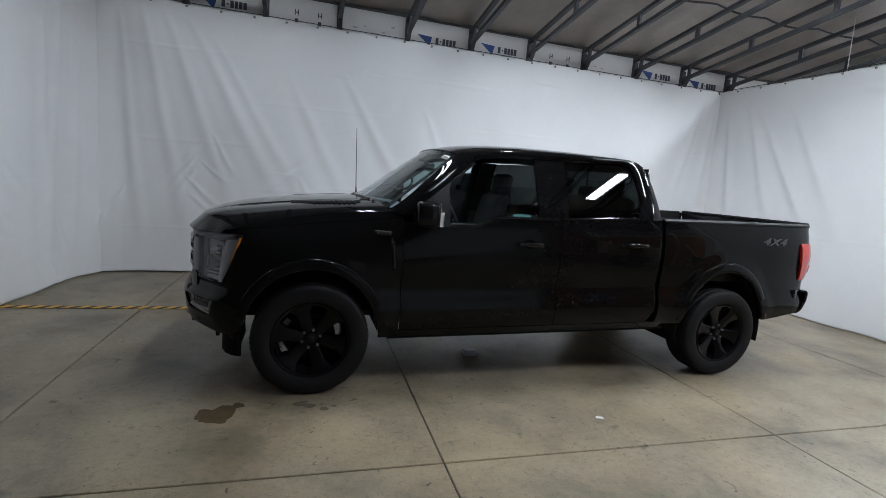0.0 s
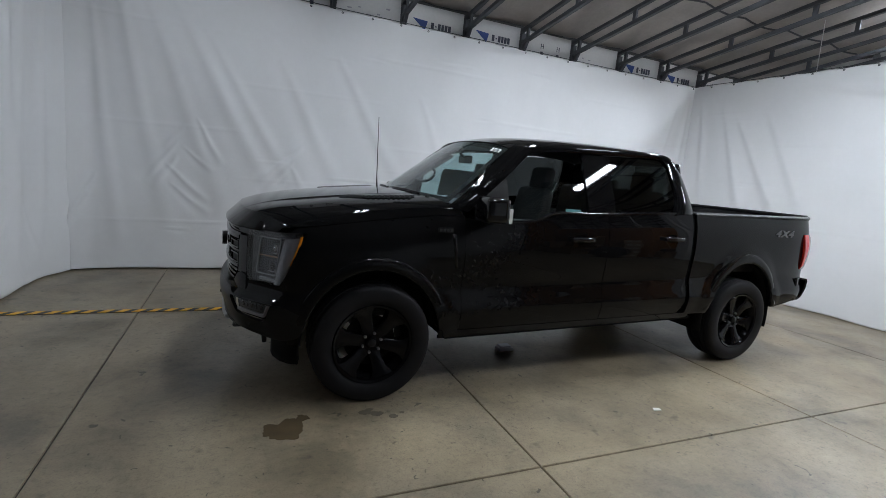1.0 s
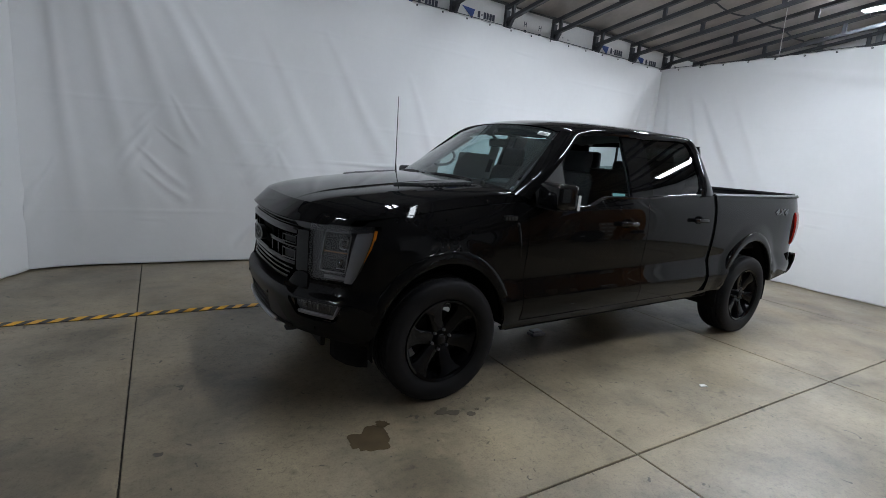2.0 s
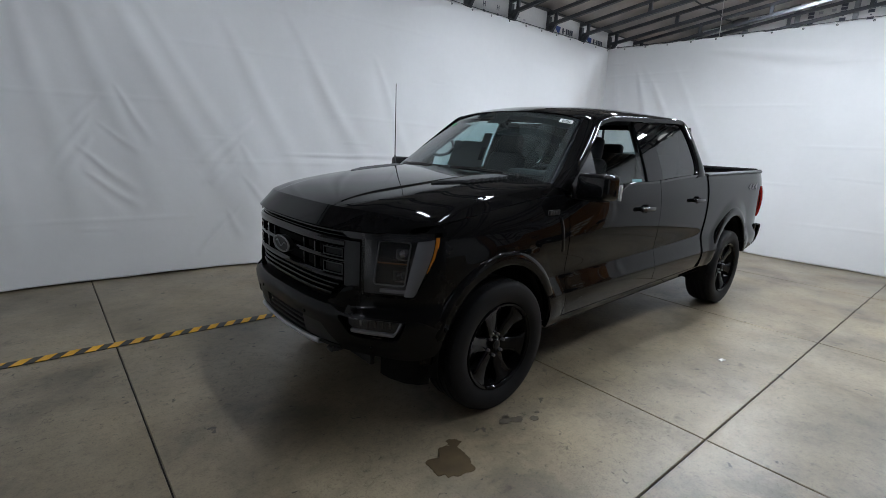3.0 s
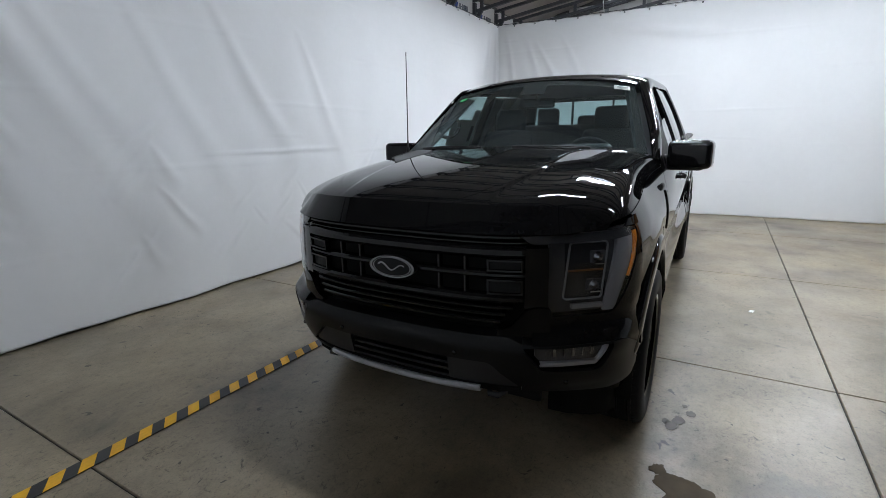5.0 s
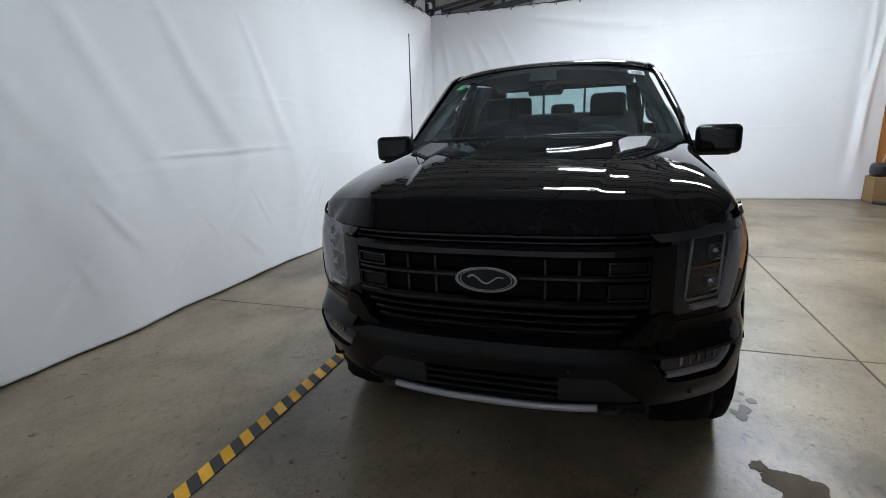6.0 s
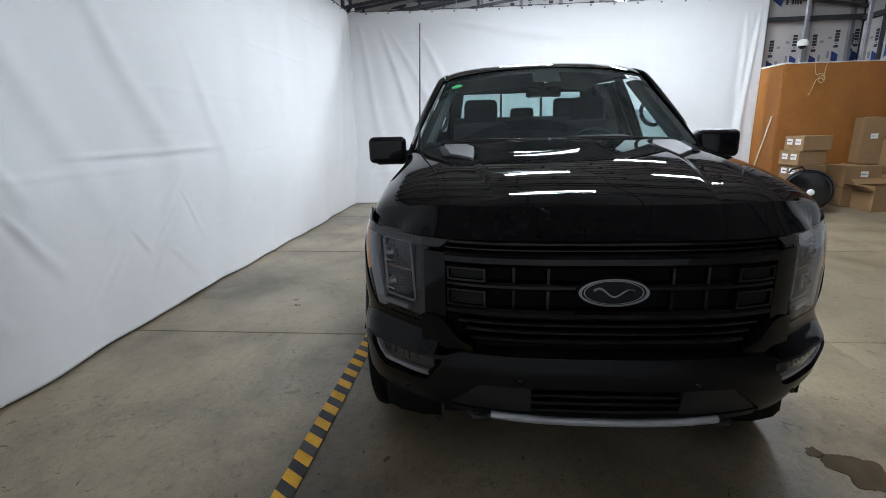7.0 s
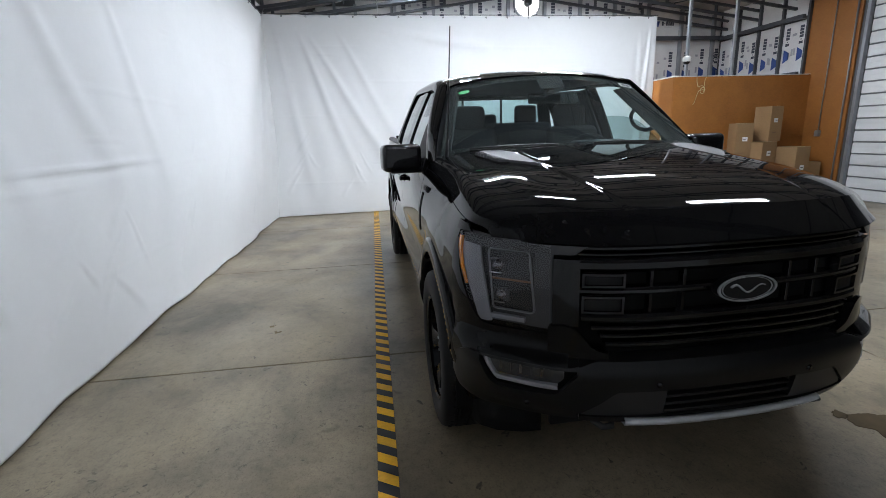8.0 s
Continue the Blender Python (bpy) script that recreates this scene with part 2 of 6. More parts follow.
green_paint = mat("green_paint", (0.2, 0.4, 0.03), 0.5)
lamp_glow = glow("lamp_tube", (0.87, 0.95, 1.05), LAMP)
# same tube with its output cut, so the driver side's floor stays shaded
lamp_dimmed = glow("dimmed_lamp_tube", (0.87, 0.95, 1.05), LAMP * 0.35)
day_glow = glow("daylight_opening", (0.95, 0.98, 1.0), 2.5)


# ---- mesh helpers ----
def mesh_from(name, bm, smooth=True):
    me = bpy.data.meshes.new(name)
    bm.to_mesh(me)
    bm.free()
    if smooth:
        me.shade_smooth()
    return me


def part(name, bm, material, parent=None, label="", smooth=True, sharp=None):
    me = mesh_from(name, bm, smooth)
    if sharp:
        me.set_sharp_from_angle(angle=radians(sharp))
    me.materials.append(material)
    ob = new(name, me)
    if parent is not None:
        ob.parent = parent
    if label:
        ob["label"] = label
    return ob


def empty(name, m=None):
    ob = new(name)
    ob.empty_display_size = 0.2
    if m is not None:
        ob.matrix_basis = m
    return ob


def box_bm(size, at=(0, 0, 0), bevel=0.0, seg=2, m=None, taper=None):
    bm = bmesh.new()
    bmesh.ops.create_cube(bm, size=1)
    for v in bm.verts:
        v.co = Vector((v.co.x * size[0], v.co.y * size[1], v.co.z * size[2]))
        if taper and v.co.z > 0:
            v.co.x *= taper[0]
            v.co.y *= taper[1]
    if bevel:
        bmesh.ops.bevel(bm, geom=bm.edges[:], offset=bevel, segments=seg, profile=0.5, affect="EDGES")
    if m is not None:
        bmesh.ops.transform(bm, matrix=m, verts=bm.verts)
    bmesh.ops.translate(bm, vec=at, verts=bm.verts)
    return bm


def grid_bm(P, out=None, thick=0.0, close_u=False):
    """A sheet through a grid of points, its face towards out, with thickness on the inner side."""
    P = np.asarray(P, float)
    nu, nv = P.shape[:2]
    bm = bmesh.new()
    V = [[bm.verts.new(P[i, j]) for j in range(nv)] for i in range(nu)]
    for i in range(nu if close_u else nu - 1):
        k = (i + 1) % nu
        for j in range(nv - 1):
            try:
                bm.faces.new((V[i][j], V[k][j], V[k][j + 1], V[i][j + 1]))
            except ValueError:
                pass
    bm.normal_update()
    if out is not None:
        s = Vector((0, 0, 0))
        for f in bm.faces:
            s += f.normal * f.calc_area()
        if s.dot(Vector(out)) < 0:
            bmesh.ops.reverse_faces(bm, faces=bm.faces[:])
    if thick:
        bm.normal_update()
        bmesh.ops.solidify(bm, geom=bm.faces[:], thickness=thick)
    return bm


def lathe_bm(profile, n=48, axis="y", m=None):
    """Turns (radius, along) pairs round an axis."""
    P = np.zeros((n, len(profile), 3))
    for i in range(n):
        a = 2 * math.pi * i / n
        for j, (r, h) in enumerate(profile):
            P[i, j] = (r * math.cos(a), h, r * math.sin(a))
    bm = grid_bm(P, close_u=True)
    bmesh.ops.remove_doubles(bm, verts=bm.verts, dist=1e-5)
    if m is not None:
        bmesh.ops.transform(bm, matrix=m, verts=bm.verts)
    bmesh.ops.recalc_face_normals(bm, faces=bm.faces)
    return bm


def tube_bm(points, r, n=8, r_end=None, closed=False):
    pts = [Vector(p) for p in points]
    P = []
    up = Vector((0, 0, 1))
    for i, p in enumerate(pts):
        a = pts[max(i - 1, 0)]
        b = pts[min(i + 1, len(pts) - 1)]
        d = (b - a).normalized()
        u = d.cross(up if abs(d.z) < 0.95 else Vector((1, 0, 0))).normalized()
        w = d.cross(u)
        rr = r if r_end is None else r + (r_end - r) * i / (len(pts) - 1)
        P.append([p + rr * (math.cos(t) * u + math.sin(t) * w) for t in (2 * math.pi * k / n for k in range(n + 1))])
    bm = grid_bm([[tuple(v) for v in row] for row in P])
    bmesh.ops.remove_doubles(bm, verts=bm.verts, dist=1e-6)
    ends = [e for e in bm.edges if e.is_boundary]
    if ends:
        bmesh.ops.holes_fill(bm, edges=ends)
    bmesh.ops.recalc_face_normals(bm, faces=bm.faces)
    return bm


def join_bm(*bms):
    out = bmesh.new()
    for b in bms:
        me = bpy.data.meshes.new("tmp")
        b.to_mesh(me)
        b.free()
        out.from_mesh(me)
        bpy.data.meshes.remove(me)
    return out


def prism_bm(outline, y0, y1, axis="y", bevel=0.0):
    """A flat outline of (a, b) pairs, drawn out between y0 and y1 along an axis."""
    def put(a, b, c):
        return (a, c, b) if axis == "y" else ((c, a, b) if axis == "x" else (a, b, c))
    bm = bmesh.new()
    lo = [bm.verts.new(put(a, b, y0)) for a, b in outline]
    hi = [bm.verts.new(put(a, b, y1)) for a, b in outline]
    bm.faces.new(lo)
    bm.faces.new(hi[::-1])
    n = len(outline)
    for i in range(n):
        bm.faces.new((lo[i], lo[(i + 1) % n], hi[(i + 1) % n], hi[i]))
    bmesh.ops.recalc_face_normals(bm, faces=bm.faces)
    if bevel:
        bmesh.ops.bevel(bm, geom=bm.edges[:], offset=bevel, segments=2, profile=0.5, affect="EDGES")
    return bm


class Curve:
    """A smooth line through (t, value) knots that does not overshoot."""

    def __init__(self, *knots):
        self.x = np.array([k[0] for k in knots], float)
        self.y = np.array([k[1] for k in knots], float)
        h = np.diff(self.x)
        d = np.diff(self.y) / h
        m = np.zeros(len(self.x))
        m[0], m[-1] = d[0], d[-1]
        for i in range(1, len(d)):
            if d[i - 1] * d[i] > 0:
                w1, w2 = 2 * h[i] + h[i - 1], h[i] + 2 * h[i - 1]
                m[i] = (w1 + w2) / (w1 / d[i - 1] + w2 / d[i])
        self.m, self.h = m, h

    def __call__(self, t):
        t = min(max(t, self.x[0]), self.x[-1])
        i = min(int(np.searchsorted(self.x, t, side="right")) - 1, len(self.h) - 1)
        h = self.h[i]
        s = (t - self.x[i]) / h
        return float((1 + 2 * s) * (1 - s) ** 2 * self.y[i] + s * (1 - s) ** 2 * h * self.m[i]
                     + s * s * (3 - 2 * s) * self.y[i + 1] + s * s * (s - 1) * h * self.m[i + 1])


class Spline(Curve):
    """A line through (t, value) knots with even curvature, straight at its ends."""

    def __init__(self, *knots):
        self.x = np.array([k[0] for k in knots], float)
        self.y = np.array([k[1] for k in knots], float)
        n = len(self.x)
        h = self.h = np.diff(self.x)
        A = np.zeros((n, n))
        r = np.zeros(n)
        A[0, :2], A[-1, -2:] = (2, 1), (1, 2)
        r[0], r[-1] = 3 * (self.y[1] - self.y[0]) / h[0], 3 * (self.y[-1] - self.y[-2]) / h[-1]
        for i in range(1, n - 1):
            A[i, i - 1], A[i, i], A[i, i + 1] = 1 / h[i - 1], 2 / h[i - 1] + 2 / h[i], 1 / h[i]
            r[i] = 3 * ((self.y[i] - self.y[i - 1]) / h[i - 1] ** 2 + (self.y[i + 1] - self.y[i]) / h[i] ** 2)
        self.m = np.linalg.solve(A, r)


def smooth(a, b, x):
    t = min(max((x - a) / (b - a), 0), 1)
    return t * t * (3 - 2 * t)


def lin(a, b, n):
    return [a + (b - a) * i / (n - 1) for i in range(n)]


# ---- the setting ----
X_LEFT, X_RIGHT, Y_BACK, Y_FRONT = -12.0, 9.7, 3.25, -7.8
EAVE, PITCH, RIDGE_Y = 4.05, 0.14, -2.3


def roof_z(y):
    return EAVE + PITCH * (Y_BACK - y if y > RIDGE_Y else Y_BACK - 2 * RIDGE_Y + y)


def structure(name, bm, material, label, smooth_=False):
    ob = part(name, bm, material, None, label, smooth_)
    return tagged(ob, category=name.split("_")[0], kind="structure")


floor = structure("floor", box_bm((X_RIGHT - X_LEFT + 0.6, Y_BACK - Y_FRONT + 0.6, 0.2), ((X_LEFT + X_RIGHT) / 2, (Y_BACK + Y_FRONT) / 2, -0.112)), joint_dark,
                  "worn concrete slab floor with dark saw-cut joints")
wall_back = structure("wall_back", box_bm((X_RIGHT - X_LEFT + 0.4, 0.2, 4.6), ((X_LEFT + X_RIGHT) / 2, Y_BACK + 0.13, 2.3)), wall_dim, "steel stud wall lined with printed foam boards")
wall_gable = structure("wall_gable", prism_bm([(Y_BACK + 0.2, 0), (Y_BACK + 0.2, 4.6), (RIDGE_Y, roof_z(RIDGE_Y) + 0.6), (Y_FRONT - 0.2, 4.6), (Y_FRONT - 0.2, 0)], X_RIGHT + 0.03, X_RIGHT + 0.23, "x"),
                       wall_dim, "gable wall lined with printed foam boards between studs")
wall_left = structure("wall_left", prism_bm([(Y_BACK + 0.2, 0), (Y_BACK + 0.2, 4.6), (RIDGE_Y, roof_z(RIDGE_Y) + 0.6), (Y_FRONT - 0.2, 4.6), (Y_FRONT - 0.2, 0)], X_LEFT - 0.2, X_LEFT, "x"),
                      wall_dim, "plain end wall of the warehouse")
DOOR_X0, DOOR_X1, DOOR_TOP = 1.9, 5.75, 3.9
wall_front = structure("wall_front", join_bm(
    box_bm((X_RIGHT - DOOR_X1 + 0.2, 0.2, 4.6), ((X_RIGHT + DOOR_X1 + 0.2) / 2, Y_FRONT - 0.13, 2.3)),
    box_bm((DOOR_X0 - X_LEFT + 0.2, 0.2, 4.6), ((DOOR_X0 + X_LEFT - 0.2) / 2, Y_FRONT - 0.13, 2.3)),
    box_bm((DOOR_X1 - DOOR_X0, 0.2, 4.6 - DOOR_TOP), ((DOOR_X1 + DOOR_X0) / 2, Y_FRONT - 0.13, (4.6 + DOOR_TOP) / 2))), wall_dim, "side wall with a wide roll-up door opening")

# roof: faced insulation that sags between the trusses
TRUSS_X = [round(-11.95 + 1.02 * i, 3) for i in range(22)]
P = []
for x in lin(X_LEFT - 0.1, X_RIGHT + 0.1, 210):
    row = []
    for y in lin(Y_BACK + 0.1, Y_FRONT - 0.1, 110):
        k = ((x - TRUSS_X[0]) / 1.02) % 1
        j = ((y - 0.05) / 1.6) % 1
        sag = 0.10 * math.sin(math.pi * k) ** 0.8 * math.sin(math.pi * j) ** 0.5 + 0.035 * noise.noise((x * 1.3, y * 1.6, 3)) + 0.018 * noise.noise((x * 4.1, y * 3.7, 8))
        row.append((x, y, roof_z(y) + 0.25 - sag - 0.2 * smooth(Y_BACK - 0.7, Y_BACK, y)))
    P.append(row)
ceiling = structure("ceiling", grid_bm(P, (0, 0, -1)), insul, "sagging faced insulation between roof trusses", True)
ceiling.modifiers.new("thickness", "SOLIDIFY").thickness = 0.06

# concrete slabs, each its own piece
def slab(x0, x1, y0, y1):
    bm = box_bm((x1 - x0 - 0.009, y1 - y0 - 0.009, 0.03), ((x0 + x1) / 2, (y0 + y1) / 2, -0.015))
    top = [e for e in bm.edges if all(v.co.z > -0.001 for v in e.verts)]
    bmesh.ops.bevel(bm, geom=top, offset=0.004, segments=1, affect="EDGES")
    ob = part("slab", bm, slab_grey, floor, "", False)
    return ob


JX = [X_LEFT - 0.2] + [0.77 + 2.47 * k for k in range(-5, 4)] + [X_RIGHT + 0.2]
JY = [Y_FRONT - 0.2, -6.85, -1.93, Y_BACK + 0.2]
for i in range(len(JX) - 1):
    for j in range(len(JY) - 1):
        slab(JX[i], JX[i + 1], JY[j], JY[j + 1])


def truss(x):
    """An open-web roof truss of two channel chords, from the back wall over the ridge to the front wall."""
    top = empty("roof_truss", pose(x, 0, 0))
    for name, dz, h in (("lower_chord", 0.0, 0.055), ("upper_chord", 0.2, 0.05)):
        line = [(Y_BACK, roof_z(Y_BACK) - 0.28 + dz), (RIDGE_Y, roof_z(RIDGE_Y) - 0.28 + dz), (Y_FRONT, roof_z(Y_FRONT) - 0.28 + dz)]
        out = line + [(y, z + h) for y, z in line[::-1]]
        part(name, prism_bm(out, -0.03, 0.03, "x"), steel_dark, top, "", False)
    y = Y_BACK - 0.18
    k = 0
    while y > Y_FRONT + 0.3:
        z = roof_z(y) - 0.28
        part("web_strut", box_bm((0.035, 0.06, 0.2), (0, y, z + 0.13)), steel_dark, top, "", False)
        y -= 1.22
        k += 1
    for yy in (Y_BACK - 0.03,):
        part("post_head", prism_bm([(Y_BACK - 0.22, roof_z(Y_BACK) - 0.23), (Y_BACK, roof_z(Y_BACK) - 0.55), (Y_BACK, roof_z(Y_BACK) - 0.45), (Y_BACK - 0.14, roof_z(Y_BACK) - 0.22)], -0.025, 0.025, "x"), steel_dark, top, "", False)
        part("wall_post", box_bm((0.07, 0.06, roof_z(Y_BACK) - 0.1), (0, Y_BACK - 0.03, (roof_z(Y_BACK) - 0.1) / 2)), steel_dark, top, "", False)
    return tagged(top, "dark steel open-web roof truss under insulation", "truss", "roof trusses")


for x in TRUSS_X:
    truss(x)
for y in (1.65, 0.05, -1.55, -3.15, -4.75, -6.35):
    ob = part("purlin_strap", tube_bm([(x, y + 0.05 * math.sin(x * 2.1), roof_z(y) + 0.16 - 0.05 * abs(math.sin(math.pi * (x - TRUSS_X[0]) / 1.02))) for x in lin(X_LEFT + 0.1, X_RIGHT - 0.1, 130)], 0.014, 6), steel_dark)
    tagged(ob, "dark strap under the sagging insulation", "strap", "insulation straps")


def foam_board(parent, m, w, h, seed):
    """A printed foam board: local x along the wall, z up, its face towards -y."""
    bm = box_bm((w - 0.012, 0.025, h - 0.012), (0, 0, 0), 0.004, 1)
    bmesh.ops.transform(bm, matrix=m, verts=bm.verts)
    ob = part("foam_board", bm, foam, parent, "", False)
    r = random.Random(seed)

    def mark(name, pts, material):
        b = bmesh.new()
        b.faces.new([b.verts.new((x, -0.0155, z)) for x, z in pts])
        bmesh.ops.transform(b, matrix=m, verts=b.verts)
        bmesh.ops.solidify(b, geom=b.faces[:], thickness=0.0015)
        part(name, b, material, ob, "", False)

    def bar(x, z, a, b, material, name="print_bar"):
        mark(name, [(x - a / 2, z - b / 2), (x + a / 2, z - b / 2), (x + a / 2, z + b / 2), (x - a / 2, z + b / 2)], material)
    if h > w:
        for k in (-1, 1):
            x = k * w * 0.26 + r.uniform(-0.02, 0.02)
            z0 = -h * 0.5 + r.uniform(0.08, 0.3)
            while z0 < h * 0.5 - 0.71:
                mark("print_wedge", [(x - 0.07, z0), (x + 0.07, z0 + 0.07), (x + 0.07, z0 + 0.2), (x - 0.07, z0 + 0.28)], foam_blue)
                for q in range(6):
                    bar(x, z0 + 0.37 + q * 0.062, 0.03 if q == 1 else 0.095, 0.02 if q == 1 else 0.052, foam_ink, "print_letter_bar")
                bar(x - k * 0.14, z0 + 0.2, 0.05, 0.14, foam_grey)
                bar(x - k * 0.15, z0 + 0.55, 0.07, 0.05, foam_grey)
                z0 += 1.12
    else:
        x0 = -w * 0.5 + r.uniform(0.1, 0.16)
        z = r.uniform(-0.07, -0.03)
        if seed % 4 == 2:
            for x in (x0 + 0.2, x0 + 0.52):
                bar(x, z + 0.05, 0.012, 0.08, foam_ink, "print_letter_bar")
                bar(x + 0.045, z + 0.05, 0.012, 0.08, foam_ink, "print_letter_bar")
                bar(x + 0.022, z + 0.05, 0.034, 0.012, foam_ink, "print_letter_bar")
                bar(x + 0.022, z - 0.07, 0.05, 0.07, foam_ink, "print_letter_bar")
        elif seed % 4 == 3:
            for k in range(5):
                bar(x0 + 0.08 + 0.14 * k, z + r.uniform(-0.05, 0.08), r.uniform(0.03, 0.09), 0.02, foam_grey)
        else:
            mark("print_wedge", [(x0, z + 0.075), (x0 + 0.24, z + 0.06), (x0 + 0.2, z - 0.08), (x0 + 0.1, z + 0.0)], foam_blue)
            for q, (ww, hh) in enumerate(((0.046, 0.095), (0.024, 0.02), (0.046, 0.095), (0.042, 0.095), (0.046, 0.095), (0.046, 0.095))):
                bar(x0 + 0.32 + q * 0.056, z + 0.01, ww, hh, foam_ink, "print_letter_bar")
            bar(x0 + 0.47, z - 0.07, 0.2, 0.012, foam_grey)
    return ob


# boards above the back sheet, one between each pair of posts
for i, x in enumerate(TRUSS_X[9:21]):
    foam_board(wall_back, pose(x + 0.51, Y_BACK + 0.012, 3.82), 0.95, 0.44, i)
# boards on the gable wall, upright between its studs
gy = Y_BACK
k = 0
while gy > Y_FRONT + 0.2:
    w = min(0.9, gy - Y_FRONT)
    yc = gy - w / 2
    top = roof_z(yc) + 0.15
    for z0, z1 in ((2.4, 3.62), (3.64, top)):
        foam_board(wall_gable, pose(X_RIGHT + 0.015, yc, (z0 + z1) / 2, 0, 0, -90), w, z1 - z0, 100 + k)
        k += 1
    gy -= 0.9
gy = Y_BACK - 0.9
while gy > Y_FRONT:
    ob = part("wall_stud", box_bm((0.09, 0.07, roof_z(gy) + 0.1), (X_RIGHT - 0.05, gy, (roof_z(gy) + 0.1) / 2)), steel_galv, None, "", False)
    tagged(ob, "galvanised steel stud on the boarded gable wall", "stud", "gable studs")
    gy -= 0.9
for z in (3.63,):
    ob = part("wall_girt", box_bm((0.08, Y_BACK - Y_FRONT - 0.1, 0.09), (X_RIGHT - 0.14, (Y_BACK + Y_FRONT) / 2, z)), steel_dark, None, "", False)
    tagged(ob, "dark steel girt across the gable studs", "girt")
# boards and studs high on the front wall, between the corner and the door
for i in range(4):
    xc = X_RIGHT - 0.35 - 0.66 * i
    foam_board(wall_front, pose(xc, Y_FRONT - 0.015, 3.0, 0, 0, 180), 0.64, 1.1, 300 + i)
    foam_board(wall_front, pose(xc, Y_FRONT - 0.015, 3.95, 0, 0, 180), 0.64, 0.66, 320 + i)
    ob = part("wall_stud", box_bm((0.05, 0.06, 4.2), (xc - 0.33, Y_FRONT + 0.035, 2.1)), steel_dark, None, "", False)
    tagged(ob, "steel stud on the boarded side wall", "stud", "side wall studs")
for z in (2.48, 3.6):
    ob = part("wall_girt", box_bm((2.5, 0.07, 0.08), (X_RIGHT - 1.35, Y_FRONT + 0.1, z)), steel_dark, None, "", False)
    tagged(ob, "dark steel girt across the side wall studs", "girt")

# stained board linings near the door
lining = structure("trim_osb_panel", box_bm((7.08 - 5.95, 0.03, 4.2), ((7.08 + 5.95) / 2, Y_FRONT - 0.012, 2.1)), osb_orange, "orange-stained strand board lining beside the roll-up door")
lining["category"] = "panel"


def osb_room():
    """The low room in the corner: strand board sheets on a box of studs."""
    top = empty("storage_room", pose(6.86, -4.76, 0))
    L = -4.76 - Y_FRONT
    part("core", box_bm((X_RIGHT - 6.86 - 0.3, L - 0.05, 2.40), ((X_RIGHT - 6.86 - 0.24) / 2, -L / 2, 1.2)), osb_orange, top, "", False)
    y = 0.0
    while y < L - 0.05:
        w = min(1.22, L - y)
        for z0, z1 in ((0.0, 1.21), (1.214, 2.43)):
            part("osb_sheet", box_bm((0.02, w - 0.004, z1 - z0 - 0.003), (0.0, -y - w / 2, (z0 + z1) / 2)), osb_orange, top, "", False)
        y += 1.22
    for k in range(2):
        for z0, z1 in ((0.0, 1.21), (1.214, 2.43)):
            part("osb_sheet", box_bm((1.218, 0.02, z1 - z0 - 0.003), (0.62 + 1.22 * k, 0.0, (z0 + z1) / 2)), osb_orange, top, "", False)
    part("top_plate", box_bm((0.06, L, 0.012), (0.04, -L / 2, 2.445)), white_plastic, top, "white edge strip", False)
    part("top_plate", box_bm((2.4, 0.1, 0.025), (1.2, -0.04, 2.446)), white_plastic, top, "white edge strip", False)
    return tagged(top, "low corner storeroom clad in orange-stained strand board", "storeroom")


osb_room()
for y in (-5.05, -6.05):
    ob = part("upright_post", box_bm((0.05, 0.05, roof_z(y) - 2.74), (6.95, y, (roof_z(y) - 0.28 + 2.46) / 2)), steel_galv, None, "", False)
    tagged(ob, "galvanised post from the storeroom roof to a truss", "post", "storeroom posts")


def rollup_door():
    top = empty("rollup_door", pose(0, Y_FRONT - 0.06, 0))
    n = 18
    h = DOOR_TOP / n
    for i in range(n):
        prof = [(0.0, i * h + 0.012), (0.03, i * h + 0.02), (0.035, i * h + h * 0.5), (0.03, (i + 1) * h - 0.012), (0.0, (i + 1) * h - 0.004)]
        out = [(a, b) for a, b in prof] + [(-0.02, prof[-1][1]), (-0.02, prof[0][1])]
        part("slat", prism_bm(out, DOOR_X0, DOOR_X1, "x"), door_white, top, "", False)
        part("slat_hinge", tube_bm([(DOOR_X0, 0.012, i * h + 0.004), (DOOR_X1, 0.012, i * h + 0.004)], 0.012, 6), steel_galv, top)
    for x in (DOOR_X0 - 0.05, DOOR_X1 + 0.05):
        part("guide_rail", box_bm((0.06, 0.09, DOOR_TOP + 0.1), (x, 0.06, DOOR_TOP / 2)), steel_galv, top, "galvanised guide rail", False)
    part("barrel", tube_bm([(DOOR_X0, 0.25, DOOR_TOP + 0.2), (DOOR_X1, 0.25, DOOR_TOP + 0.2)], 0.2, 16), steel_galv, top)
    return tagged(top, "closed white slatted roll-up door with galvanised guide rails", "door")


rollup_door()
ob = part("conduit", tube_bm([(6.45, Y_FRONT + 0.03, 4.1), (6.47, Y_FRONT + 0.03, 1.3)], 0.011, 8), steel_galv)
tagged(ob, "galvanised conduit on the strand board lining", "conduit")
ob = part("switch_box", box_bm((0.09, 0.07, 0.12), (6.47, Y_FRONT + 0.04, 1.25), 0.008), steel_galv, None, "", False)
tagged(ob, "small metal switch box under a conduit", "switch box")
ob = part("conduit", tube_bm([(6.02, Y_FRONT + 0.03, 4.1), (6.02, Y_FRONT + 0.03, 0.1)], 0.016, 8), steel_galv)
tagged(ob, "galvanised conduit beside the door rail", "conduit")


